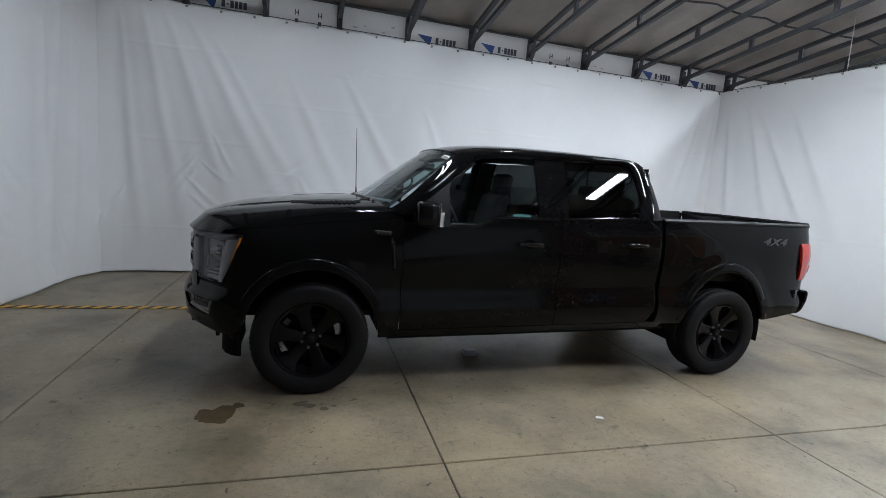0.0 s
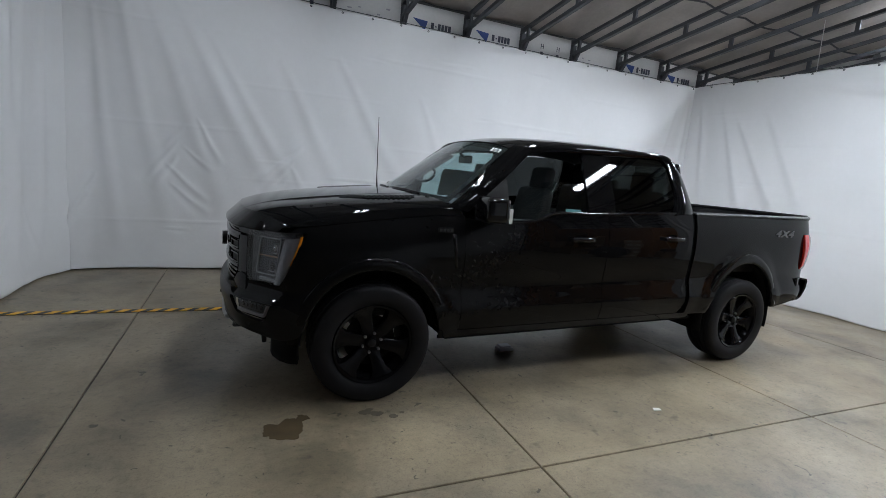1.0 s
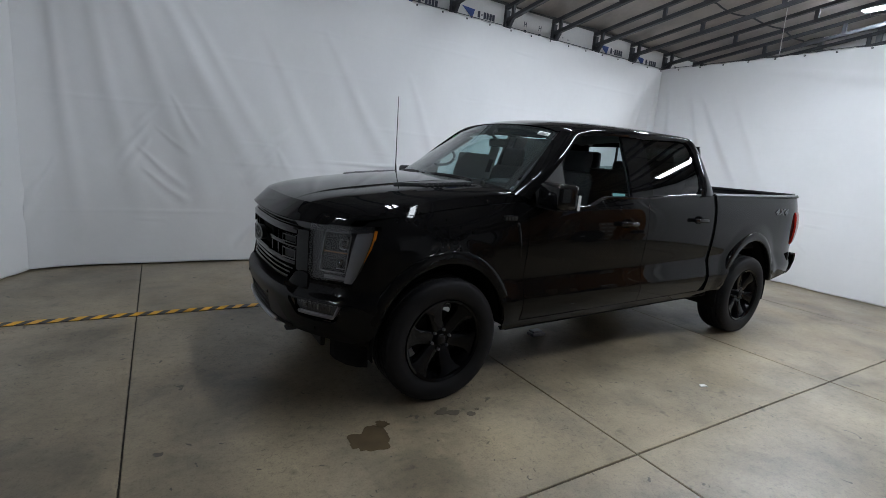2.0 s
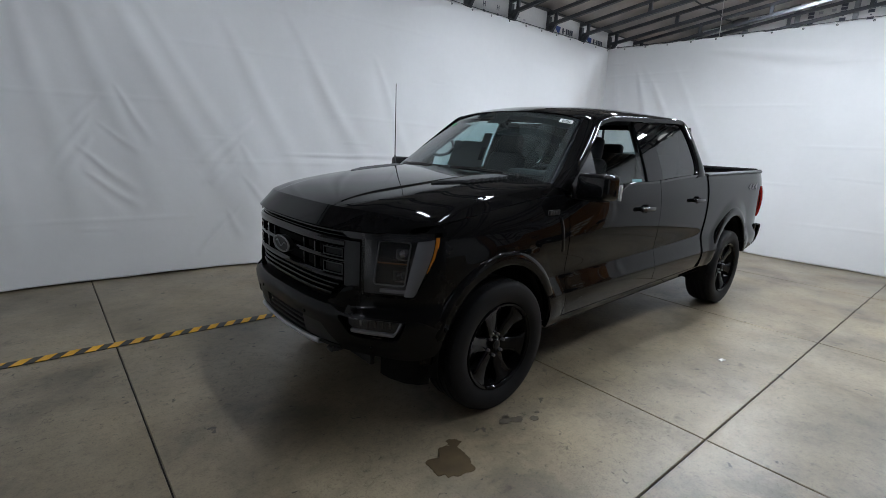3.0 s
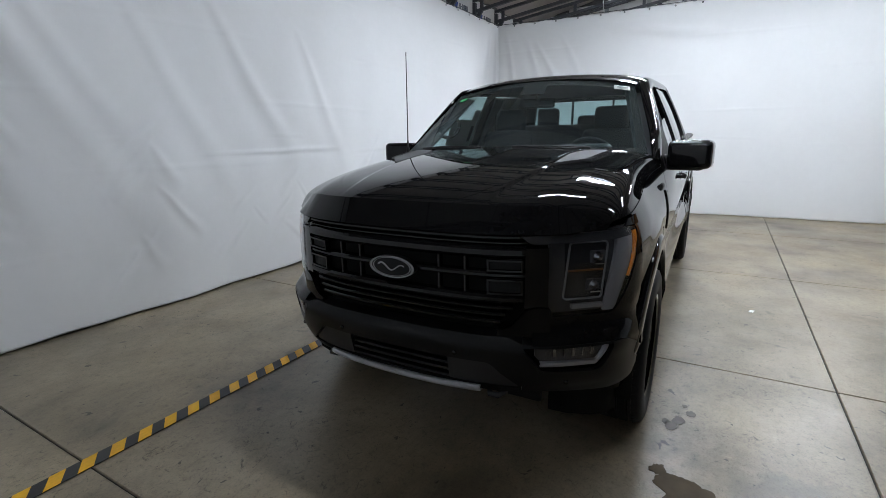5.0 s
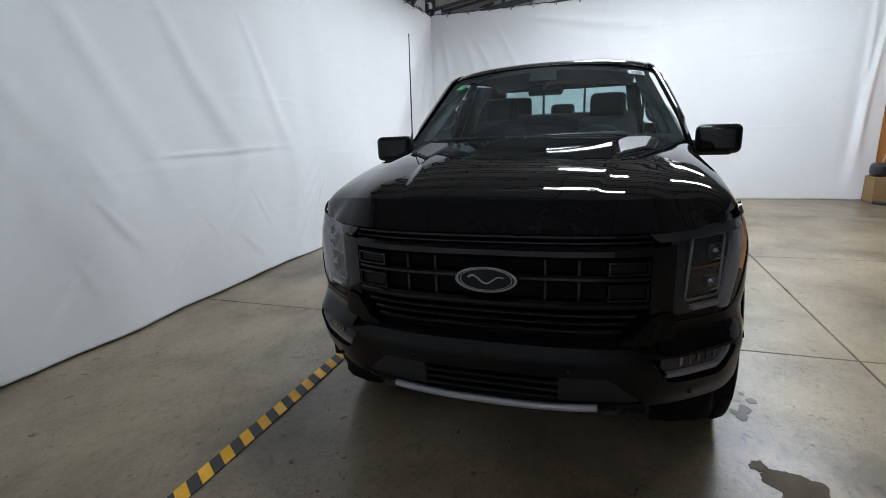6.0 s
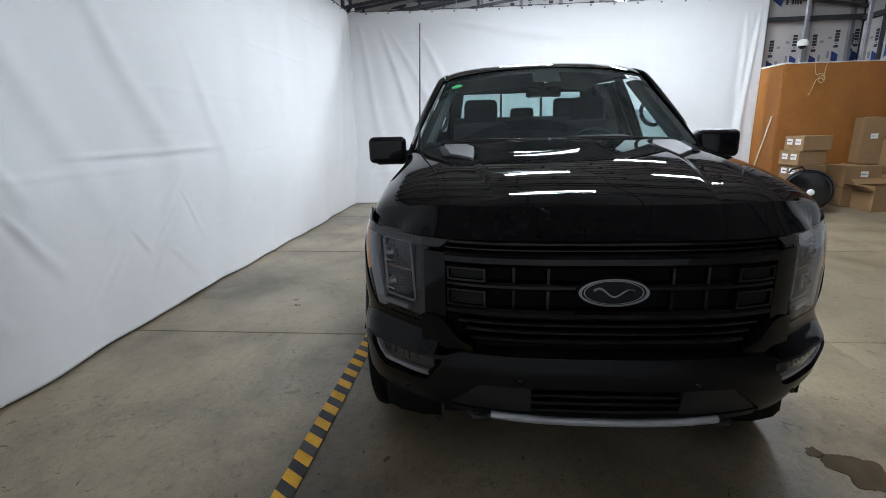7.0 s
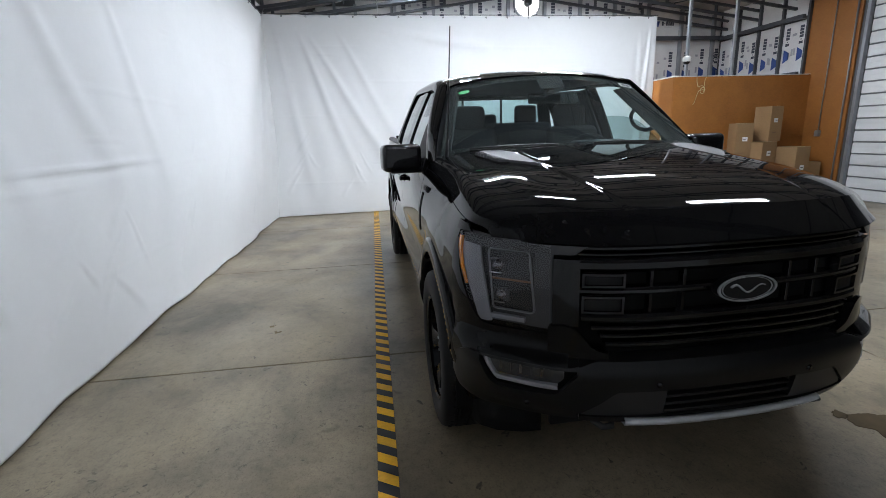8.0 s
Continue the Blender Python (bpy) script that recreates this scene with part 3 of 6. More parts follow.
# white sheets
def creases(U, Z, seed, length, top, clusters, fans):
    """Pulled creases: groups of short slanted folds, and long folds that fan down from the top."""
    r = random.Random(seed)
    D = np.zeros_like(U)

    def stroke(u, z, angle, size, width, height):
        du, dz = math.cos(angle), math.sin(angle)
        a = (U - u) * du + (Z - z) * dz
        b = -(U - u) * dz + (Z - z) * du
        b = b + 0.12 * width * np.sin(a * 9 / size)
        along = np.clip(a / size, 0, 1)
        inside = ((a > 0) & (a < size)) * np.sin(np.pi * along) ** 0.7
        w = width * (0.45 + 0.9 * along)
        return height * inside * (np.exp(-(b / w) ** 2) - 0.55 * np.exp(-((b - 1.7 * w) / (1.6 * w)) ** 2))
    for uc, zc, n, big in clusters:
        for k in range(n):
            z = zc - k * r.uniform(0.10, 0.22)
            if z < 0.12:
                break
            s = 1 if r.random() < 0.68 else -1
            ang = -math.pi / 2 + s * r.uniform(0.45, 0.9)
            D += stroke(uc + r.uniform(-0.08, 0.08) + 0.05 * k, z, ang, r.uniform(0.3, 0.75) * big, r.uniform(0.022, 0.045) * big, r.uniform(0.0055, 0.011) * big)
    for uc, zc, ang, size, w, h in fans:
        D += stroke(uc, zc, ang, size, w, h)
    # long level folds from the way the sheet was packed
    for z0 in (0.62, 1.24, 1.86, 2.48, 3.1):
        on = np.clip(np.sin(U * 1.7 + z0 * 5 + seed) * 1.5 + 0.4, 0, 1)
        D += 0.0035 * on * np.exp(-((Z - z0 - 0.02 * np.sin(U * 0.8 + z0)) / 0.014) ** 2)
    for k in range(int(length * 1.1)):
        D += stroke(r.uniform(0, length), r.uniform(0.3, top - 0.3), r.choice((0.02, -0.05, math.pi + 0.04)), r.uniform(0.3, 0.9), 0.012, 0.004)
    return D


def sheet(name, line, top, seed, label, nu, clusters=(), fans=(), nv=190, hem=0.0, soft=1.0):
    """A hanging sheet along a plan line of (x, y) points; its face is to the left of the line's way."""
    L = [0.0]
    for a, b in zip(line, line[1:]):
        L.append(L[-1] + math.dist(a, b))
    cx = Curve(*[(l, p[0]) for l, p in zip(L, line)])
    cy = Curve(*[(l, p[1]) for l, p in zip(L, line)])
    us = np.linspace(0, L[-1], nu)
    zs = np.linspace(0, top, nv)
    U, Z = np.meshgrid(us, zs, indexing="ij")
    D = creases(U, Z, seed, L[-1], top, clusters, fans)
    low = np.clip(1 - Z / top, 0, 1)
    for k, (f, amp, lean) in enumerate(((0.9, 0.018, 0.1), (2.1, 0.012, 0.2), (3.7, 0.006, -0.15), (6.5, 0.0022, 0.1))):
        D += soft * amp * (0.25 + 0.9 * low) * np.sin(f * (U + lean * Z) * 1.9 + seed * (k + 1) + 1.3 * np.sin(0.7 * U + k) + 0.5 * np.sin(1.1 * Z + 2 * k + seed))
    D *= 1 - 0.9 * np.clip((Z - (top - 0.3)) / 0.3, 0, 1)
    h = np.clip(1 - Z / 1.2, 0, 1)
    D += 0.09 * hem * h * h * (3 - 2 * h)
    ways = []

    def way(u):
        e = 0.01
        dx, dy = cx(min(u + e, L[-1])) - cx(max(u - e, 0)), cy(min(u + e, L[-1])) - cy(max(u - e, 0))
        q = math.hypot(dx, dy)
        return -dy / q, dx / q
    P = np.zeros((nu, nv, 3))
    for i, u in enumerate(us):
        nx, ny = way(u)
        P[i, :, 0] = cx(u) + nx * D[i]
        P[i, :, 1] = cy(u) + ny * D[i]
        sag = 0.012 * abs(math.sin(math.pi * u / 0.42))
        P[i, :, 2] = zs - sag * np.clip((zs - top + 0.3) / 0.3, 0, 1) + (0.016 + 0.014 * noise.noise((u * 2.0, 0, seed))) * (1 - zs / top)
    ob = part(name, grid_bm(P), cloth_white)
    sol = ob.modifiers.new("thickness", "SOLIDIFY")
    sol.thickness, sol.offset = 0.003, 0
    g = 0.2
    while g < L[-1]:
        x, y = cx(g), cy(g)
        nx, ny = way(g)
        ring = lathe_bm([(0.005, 0), (0.014, 0.004), (0.016, 0), (0.005, -0.003)], 10, m=Matrix.Translation((x + nx * 0.012, y + ny * 0.012, top - 0.035)) @ Matrix.Rotation(math.atan2(ny, nx) - math.pi / 2, 4, "Z"))
        part("grommet", ring, steel_dark, ob)
        g += 0.42
    part("hanging_wire", tube_bm([(cx(u), cy(u), top + 0.012) for u in lin(0, L[-1], 24)], 0.006, 6), steel_dark, ob, "dark hanging wire")
    return tagged(ob, label, "sheet", "white backdrop sheets")


SHEET_TOP = 3.66
sheet("backdrop_sheet", [(7.32, 3.06), (5.0, 3.08), (2.0, 3.08), (-1.0, 3.08), (-2.45, 3.05), (-2.72, 2.98)], SHEET_TOP, 2, "long white sheet hung behind the truck, creased and reaching the floor", 760,
      [(8.75, 2.0, 7, 1.0), (7.35, 1.75, 8, 1.15), (5.9, 1.15, 5, 1.0), (4.3, 1.55, 7, 1.0), (3.0, 1.5, 5, 0.9), (1.6, 1.4, 5, 0.9), (6.5, 1.0, 4, 0.8)],
      [(9.55, 3.6, -1.75, 3.3, 0.09, 0.016), (9.3, 3.6, -1.9, 3.2, 0.1, 0.015), (9.0, 3.5, -2.05, 3.2, 0.1, 0.014), (8.7, 3.3, -2.1, 2.8, 0.08, 0.01), (9.8, 3.5, -1.65, 3.3, 0.07, 0.018), (9.75, 1.2, -1.1, 1.0, 0.05, 0.03), (0.5, 3.5, -1.35, 3.2, 0.09, 0.02), (0.25, 3.5, -1.5, 3.2, 0.08, 0.02),
       (6.95, 3.05, -2.12, 2.3, 0.09, 0.017), (7.7, 2.9, -2.05, 2.4, 0.1, 0.014), (5.7, 2.7, -2.0, 1.9, 0.08, 0.010), (7.1, 1.345, 3.135, 2.05, 0.022, 0.013), (4.9, 1.30, 3.12, 1.3, 0.018, 0.008)], hem=-0.9)
sheet("backdrop_sheet", [(-2.66, 3.1), (-2.86, 2.6), (-2.9, 1.6), (-3.0, 0.6), (-3.3, -0.6), (-3.7, -2.0)], SHEET_TOP, 31, "white sheet with deep folds closing the booth's side", 260,
      [(0.9, 1.2, 5, 1.0), (2.0, 1.6, 7, 1.1)], [(0.35, 3.5, -1.5, 3.4, 0.08, 0.03), (0.7, 3.5, -1.45, 3.4, 0.09, 0.03), (1.1, 3.5, -1.6, 3.4, 0.09, 0.025)], hem=-0.3, soft=1.5)
sheet("backdrop_sheet", [(7.38, -4.62), (7.36, -3.0), (7.32, 0.0), (7.24, 2.2), (7.17, 3.14)], SHEET_TOP, 12, "white sheet hung across behind the truck's tailgate", 520,
      [(4.8, 1.0, 3, 0.6), (6.2, 1.2, 4, 0.7), (7.0, 1.6, 5, 0.9)],
      [(7.5, 3.5, -1.72, 3.3, 0.09, 0.026), (7.1, 3.4, -1.9, 3.2, 0.09, 0.026), (6.9, 3.3, -2.09, 3.0, 0.09, 0.024), (6.4, 3.4, -2.05, 3.0, 0.09, 0.016), (0.12, 3.5, -1.5, 3.3, 0.05, 0.04), (0.35, 3.4, -1.6, 3.3, 0.07, 0.025), (5.8, 3.45, 3.3, 2.4, 0.08, 0.02)], hem=0.3, soft=0.7)

ob = part("hanging_cord", tube_bm([(7.3, 1.0, SHEET_TOP), (7.3, 1.02, roof_z(1.0) + 0.05)], 0.006, 6), white_plastic)
tagged(ob, "thin pale cord from the roof to the sheet's top", "cord")


# floor tape: black strips with slanted yellow blocks
def floor_tape():
    ob = part("floor_tape", box_bm((10.6, 0.095, 0.003), (2.15, 1.265, 0.0045)), tape_black, None, "", False)
    x = -3.1
    while x < 7.4:
        bm = bmesh.new()
        w, y0, y1, z0, z1 = 0.067, 1.2185, 1.3115, 0.004, 0.0075
        q = [(x, y0), (x + w, y0), (x + w + 0.06, y1), (x + 0.06, y1)]
        lo = [bm.verts.new((a, b, z0)) for a, b in q]
        hi = [bm.verts.new((a, b, z1)) for a, b in q]
        bm.faces.new(hi)
        for i in range(4):
            bm.faces.new((lo[i], lo[(i + 1) % 4], hi[(i + 1) % 4], hi[i]))
        part("yellow_stripe", bm, tape_yellow, ob, "", False)
        x += 0.134
    return tagged(ob, "black and yellow hazard tape stuck along the floor", "tape")


floor_tape()


def blot(name, material, cx, cy, r, seed, stretch=(1, 1), label="", z=0.0035, lobes=1.0):
    """A stain of uneven outline lying on the floor."""
    bm = bmesh.new()
    ring = []
    n = 64
    for i in range(n):
        a = 2 * math.pi * i / n
        k = 1 + lobes * (0.42 * noise.noise((1.3 * math.cos(a), 1.3 * math.sin(a), seed)) + 0.22 * noise.noise((4 * math.cos(a), 4 * math.sin(a), seed + 4)))
        ring.append((cx + r * k * stretch[0] * math.cos(a), cy + r * k * stretch[1] * math.sin(a)))
    lo = [bm.verts.new((x, y, 0.0005)) for x, y in ring]
    hi = [bm.verts.new((cx + (x - cx) * 0.985, cy + (y - cy) * 0.985, z)) for x, y in ring]
    bm.faces.new(hi)
    for i in range(n):
        bm.faces.new((lo[i], lo[(i + 1) % n], hi[(i + 1) % n], hi[i]))
    ob = part(name, bm, material, None, label, sharp=25)
    return tagged(ob, label, "stain", "floor stains", "stuff")


blot("floor_stain", stain_wet, -0.55, -1.205, 0.125, 3.3, (1.05, 0.88), "small wet brown stain on the concrete", 0.0025)
blot("floor_stain", stain_wet, -0.435, -1.10, 0.034, 8.3, (1.1, 1.0), "small wet brown drip on the concrete", 0.0025)
for i, (x, y, r) in enumerate(((-0.04, -1.12, 0.04), (0.03, -1.15, 0.035), (0.12, -1.205, 0.028), (0.19, -1.17, 0.014), (-0.01, -1.09, 0.02))):
    blot("floor_stain", stain_dry, x, y, r, 20 + i, (1.2, 0.8), "small dried stain on the concrete", 0.002)
ob = part("paper_scrap", prism_bm([(2.01, -1.56), (2.07, -1.575), (2.075, -1.545), (2.03, -1.53)], 0.001, 0.006, "z"), paper, None, "", False)
tagged(ob, "white scrap of paper on the floor", "scrap")
ob = part("metal_block", join_bm(box_bm((0.15, 0.09, 0.028), (1.49, -0.26, 0.015), 0.005), box_bm((0.11, 0.07, 0.02), (1.485, -0.26, 0.04), 0.006)), steel_galv, None, "", False)
tagged(ob, "small grey metal block on the floor under the truck", "block")


# ---- the pickup truck ----
# Truck axes: x runs back from the front axle, y to the passenger side (+) and the driver side (-), z up.
truck = empty("pickup_truck", pose(0, 0, 0, 0, 0, 1.1))
tagged(truck, "glossy black four-door pickup truck with black wheels, parked on concrete", "pickup truck")

WB, ZF, ZR = 3.694, 0.405, 0.412
RAKE = 0.0215
PROFILE = Spline((0.36, 0.905), (0.45, 0.958), (0.54, 0.984), (0.595, 0.991), (0.625, 0.991), (0.655, 0.985), (0.70, 0.9725), (0.745, 0.9605), (0.768, 0.9565), (0.79, 0.9565), (0.815, 0.958), (0.87, 0.963), (0.95, 0.969), (1.03, 0.972), (1.12, 0.970), (1.19, 0.964), (1.25, 0.955), (1.30, 0.943),
                 (1.38, 0.920), (1.50, 0.875), (1.62, 0.824), (1.74, 0.768), (1.84, 0.716), (1.92, 0.670))
FRONT_IN = Spline((-0.70, 0.203), (-0.64, 0.132), (-0.59, 0.085), (-0.555, 0.060), (-0.515, 0.040), (-0.46, 0.026), (-0.38, 0.015), (-0.3, 0.008), (-0.2, 0.002), (-0.1, 0.0))
SHOULDER = Spline((0.95, 0.0), (1.0, 0.002), (1.1, 0.02), (1.2, 0.058), (1.27, 0.084), (1.35, 0.10))
REAR_IN = Spline((4.2, 0.0), (4.5, 0.012), (4.65, 0.035), (4.74, 0.07), (4.80, 0.12))
BELT = Curve((0.6, 1.285), (0.86, 1.262), (1.0, 1.267), (1.2, 1.283), (1.29, 1.315), (1.38, 1.349), (1.48, 1.357), (1.83, 1.364), (2.3, 1.395), (2.6, 1.412), (2.9, 1.425))
SEAM = Spline((-0.80, 1.12), (-0.70, 1.135), (-0.60, 1.152), (-0.45, 1.172), (-0.2, 1.207), (0.2, 1.260), (0.45, 1.288), (0.62, 1.30))
ARCH_F, ARCH_R = (0.0, ZF, 0.475, 0.515), (WB, ZR, 0.485, 0.585)


def arch_d(x, z, arch):
    return math.hypot((x - arch[0]) / arch[2], (z - arch[1]) / arch[3])


def side(x, z):
    """The half width of the body at x, z."""
    y = PROFILE(z - RAKE * (x - 0.5))
    if x < -0.1:
        y -= FRONT_IN(x)
    if x < 1.15 and z > 0.95:
        y -= SHOULDER(min(z, 1.36)) * smooth(1.15, -0.05, x)
    if x > 4.2:
        y -= REAR_IN(x)
    if z < 1.25:
        for arch in (ARCH_F, ARCH_R):
            d = arch_d(x, z, arch)
            if d < 1.35:
                y += 0.012 * smooth(1.35, 1.08, d)
    return y


def rocker_z(x):
    return 0.445 + RAKE * (x - 0.5)


def arch_low(x, arch, base):
    """The height of the wheel opening's edge at x, or base outside it."""
    k = (x - arch[0]) / arch[2]
    if abs(k) >= 1:
        return base
    return max(arch[1] + arch[3] * math.sqrt(1 - k * k), base)


def side_panel(name, s, xs, lo, hi, material, parent, nv=26, inset=0.0, thick=0.014, label=""):
    rows = []
    for x in xs:
        a, b = lo(x), hi(x)
        rows.append([(x, s * (side(x, z) - inset), z) for z in lin(a, b, nv)])
    return part(name, grid_bm(rows, (0, s, 0), thick), material, parent, label, sharp=40)


def spread(a, b, n, marks=()):
    """Places from a to b, denser next to the marks."""
    xs = set(lin(a, b, n))
    for m in marks:
        for k in range(1, 9):
            for q in (m - 0.0004 * 2 ** k, m + 0.0004 * 2 ** k):
                if a < q < b:
                    xs.add(q)
    return sorted(xs)


# the plan line of the nose, from the middle to the corner and round it
PLAN = [(-0.915, 0.0), (-0.905, 0.3), (-0.868, 0.5), (-0.828, 0.6), (-0.783, 0.675), (-0.728, 0.745), (-0.672, 0.812), (-0.622, 0.868), (-0.57, 0.912), (-0.51, 0.942), (-0.45, 0.957), (-0.38, 0.966), (-0.3, 0.973)]
_l = [0.0]
for a, b in zip(PLAN, PLAN[1:]):
    _l.append(_l[-1] + math.dist(a, b))
PX = Spline(*[(l, p[0]) for l, p in zip(_l, PLAN)])
PY = Spline(*[(l, p[1]) for l, p in zip(_l, PLAN)])
PLEN = _l[-1]


def at_y(y):
    return float(np.interp(y, [p[1] for p in PLAN], _l))


def at_x(x):
    return float(np.interp(x, [p[0] for p in PLAN], _l))


NOSE = Spline((0.25, 0.12), (0.36, 0.06), (0.44, 0.012), (0.5, -0.012), (0.6, -0.03), (0.68, -0.026), (0.72, 0.0), (0.8, 0.004), (0.95, 0.0), (1.1, 0.012), (1.16, 0.03))


def nose(l, z, s=1, inset=0.0, bulge=True):
    """A point of the nose, l metres along its plan line, moved in by inset."""
    e = 0.004
    dx, dy = PX(l + e) - PX(l - e), PY(l + e) - PY(l - e)
    q = math.hypot(dx, dy) or 1
    nx, ny = dy / q, -dx / q
    k = inset
    if bulge:
        b = NOSE(z)
        k += b * (1 + 0.45 * smooth(0.4, 0.75, l)) * (1 - 0.75 * smooth(0.9, 1.1, l)) if b < 0 else b
    if z > 0.95:
        k += SHOULDER(z) * smooth(0.55, 0.85, l)
    return (PX(l) + nx * k, s * max(PY(l) + ny * k, 0.0) if l > 0 else 0.0, z)


def nose_panel(name, s, l0, l1, lo, hi, material, parent, nu=30, nv=10, inset=0.0, thick=0.012, label="", bulge=True, ledge=0.0):
    rows = []
    for l in lin(l0, l1, nu):
        rows.append([nose(l, z, s, inset, bulge) for z in lin(lo(l), hi(l), nv)])
        if ledge:
            rows[-1] += [nose(l, hi(l) + 0.004, s, inset + 0.5 * ledge, bulge), nose(l, hi(l) + 0.004, s, inset + ledge, bulge)]
    return part(name, grid_bm(rows, (-1, 0.6 * s, 0), thick), material, parent, label, sharp=40)


def nose_bar(name, l1, zc, h, depth, material, parent, inset=0.0, rise=0.0, n=41, round_=0.3, label=""):
    """A bar across the whole nose, from one side to the other."""
    rows = []
    for i in range(n):
        u = -1 + 2 * i / (n - 1)
        s = 1 if u >= 0 else -1
        l = abs(u) * l1
        z = zc + rise * u * u
        c = h * round_
        ring = [(inset + depth, z - h / 2), (inset + c, z - h / 2), (inset, z - h / 2 + c), (inset, z + h / 2 - c), (inset + c, z + h / 2), (inset + depth, z + h / 2)]
        rows.append([nose(max(l, 1e-6), zz, s, k, False) for k, zz in ring] + [nose(max(l, 1e-6), z - h / 2, s, inset + depth, False)])
    bm = grid_bm(rows)
    bmesh.ops.remove_doubles(bm, verts=bm.verts, dist=1e-6)
    bmesh.ops.holes_fill(bm, edges=[e for e in bm.edges if e.is_boundary])
    bmesh.ops.recalc_face_normals(bm, faces=bm.faces)
    return part(name, bm, material, parent, label, sharp=35)


# hood
LIP = (0.0, 0.025, 0.05, 0.075, 0.1, 0.108, 0.118, 0.13, 0.145, 0.16, 0.18)


def hood_rise(d):
    """The hood's height d metres behind its front edge: a steep lip, a crisp edge, then a slope that flattens out."""
    return 1.122 + 1.021 * d if d < 0.1 else 1.3071 + 0.09 * d - 0.1352 * math.exp(-d / 0.26)


def crease_y(x):
    """How far out the crease beside the hood's raised centre runs."""
    return 0.385 + 0.075 * smooth(-0.8, -0.2, x) + 0.07 * smooth(0.15, 0.42, x)


def hood_point(p, v):
    f = nose(max(at_y(0.85 * abs(p)), 1e-6), 1.122, 1, -0.003, False)
    xf, yf = f[0], f[1]
    xr, yr = 0.33 + 0.28 * p * p, 0.955 * abs(p)
    x = xf + (xr - xf) * v
    y = math.copysign(yf + (yr - yf) * smooth(0, 0.4, v), p)
    d = x - xf
    z = hood_rise(max(d, 0))
    a = abs(y)
    front = smooth(0.02, 0.5, d)
    c = crease_y(x)
    z -= front * (0.010 * min(a / 0.45, 1) ** 2 + 0.008 * smooth(c - 0.016, c + 0.013, a) + 0.04 * max(a - c, 0) ** 1.4)
    t = abs(p)
    edge = min(SEAM(x), z)
    k = max((t - 0.60) / 0.40, 0)
    z -= (z - edge) * (1 - (1 - k ** 2.3) ** 0.75)
    if t > 0.55 and x < 0.62:
        wide = side(max(x, -0.69), z)
        a = min(abs(y), wide)
        y = math.copysign(a + (wide - a) * smooth(0.72, 1.0, t), y)
    return (x, y, z)


rows = []
for i in range(281):
    p = -1 + 2 * i / 280
    span = 0.33 + 0.28 * p * p - nose(max(at_y(0.85 * abs(p)), 1e-6), 1.122, 1, -0.003, False)[0]
    v0 = LIP[-1] / span
    rows.append([hood_point(p, d / span) for d in LIP] + [hood_point(p, v0 + (1 - v0) * j / 44) for j in range(1, 45)])
hood = part("hood", grid_bm(rows, (0, 0, 1), 0.012), paint, truck, "glossy black hood with raised centre and vents", sharp=17)


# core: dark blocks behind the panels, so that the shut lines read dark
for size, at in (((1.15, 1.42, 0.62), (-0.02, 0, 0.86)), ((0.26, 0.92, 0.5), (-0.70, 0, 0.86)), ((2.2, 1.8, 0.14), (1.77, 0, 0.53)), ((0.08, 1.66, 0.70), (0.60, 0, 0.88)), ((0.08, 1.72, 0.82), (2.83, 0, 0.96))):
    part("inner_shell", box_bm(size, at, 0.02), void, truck)

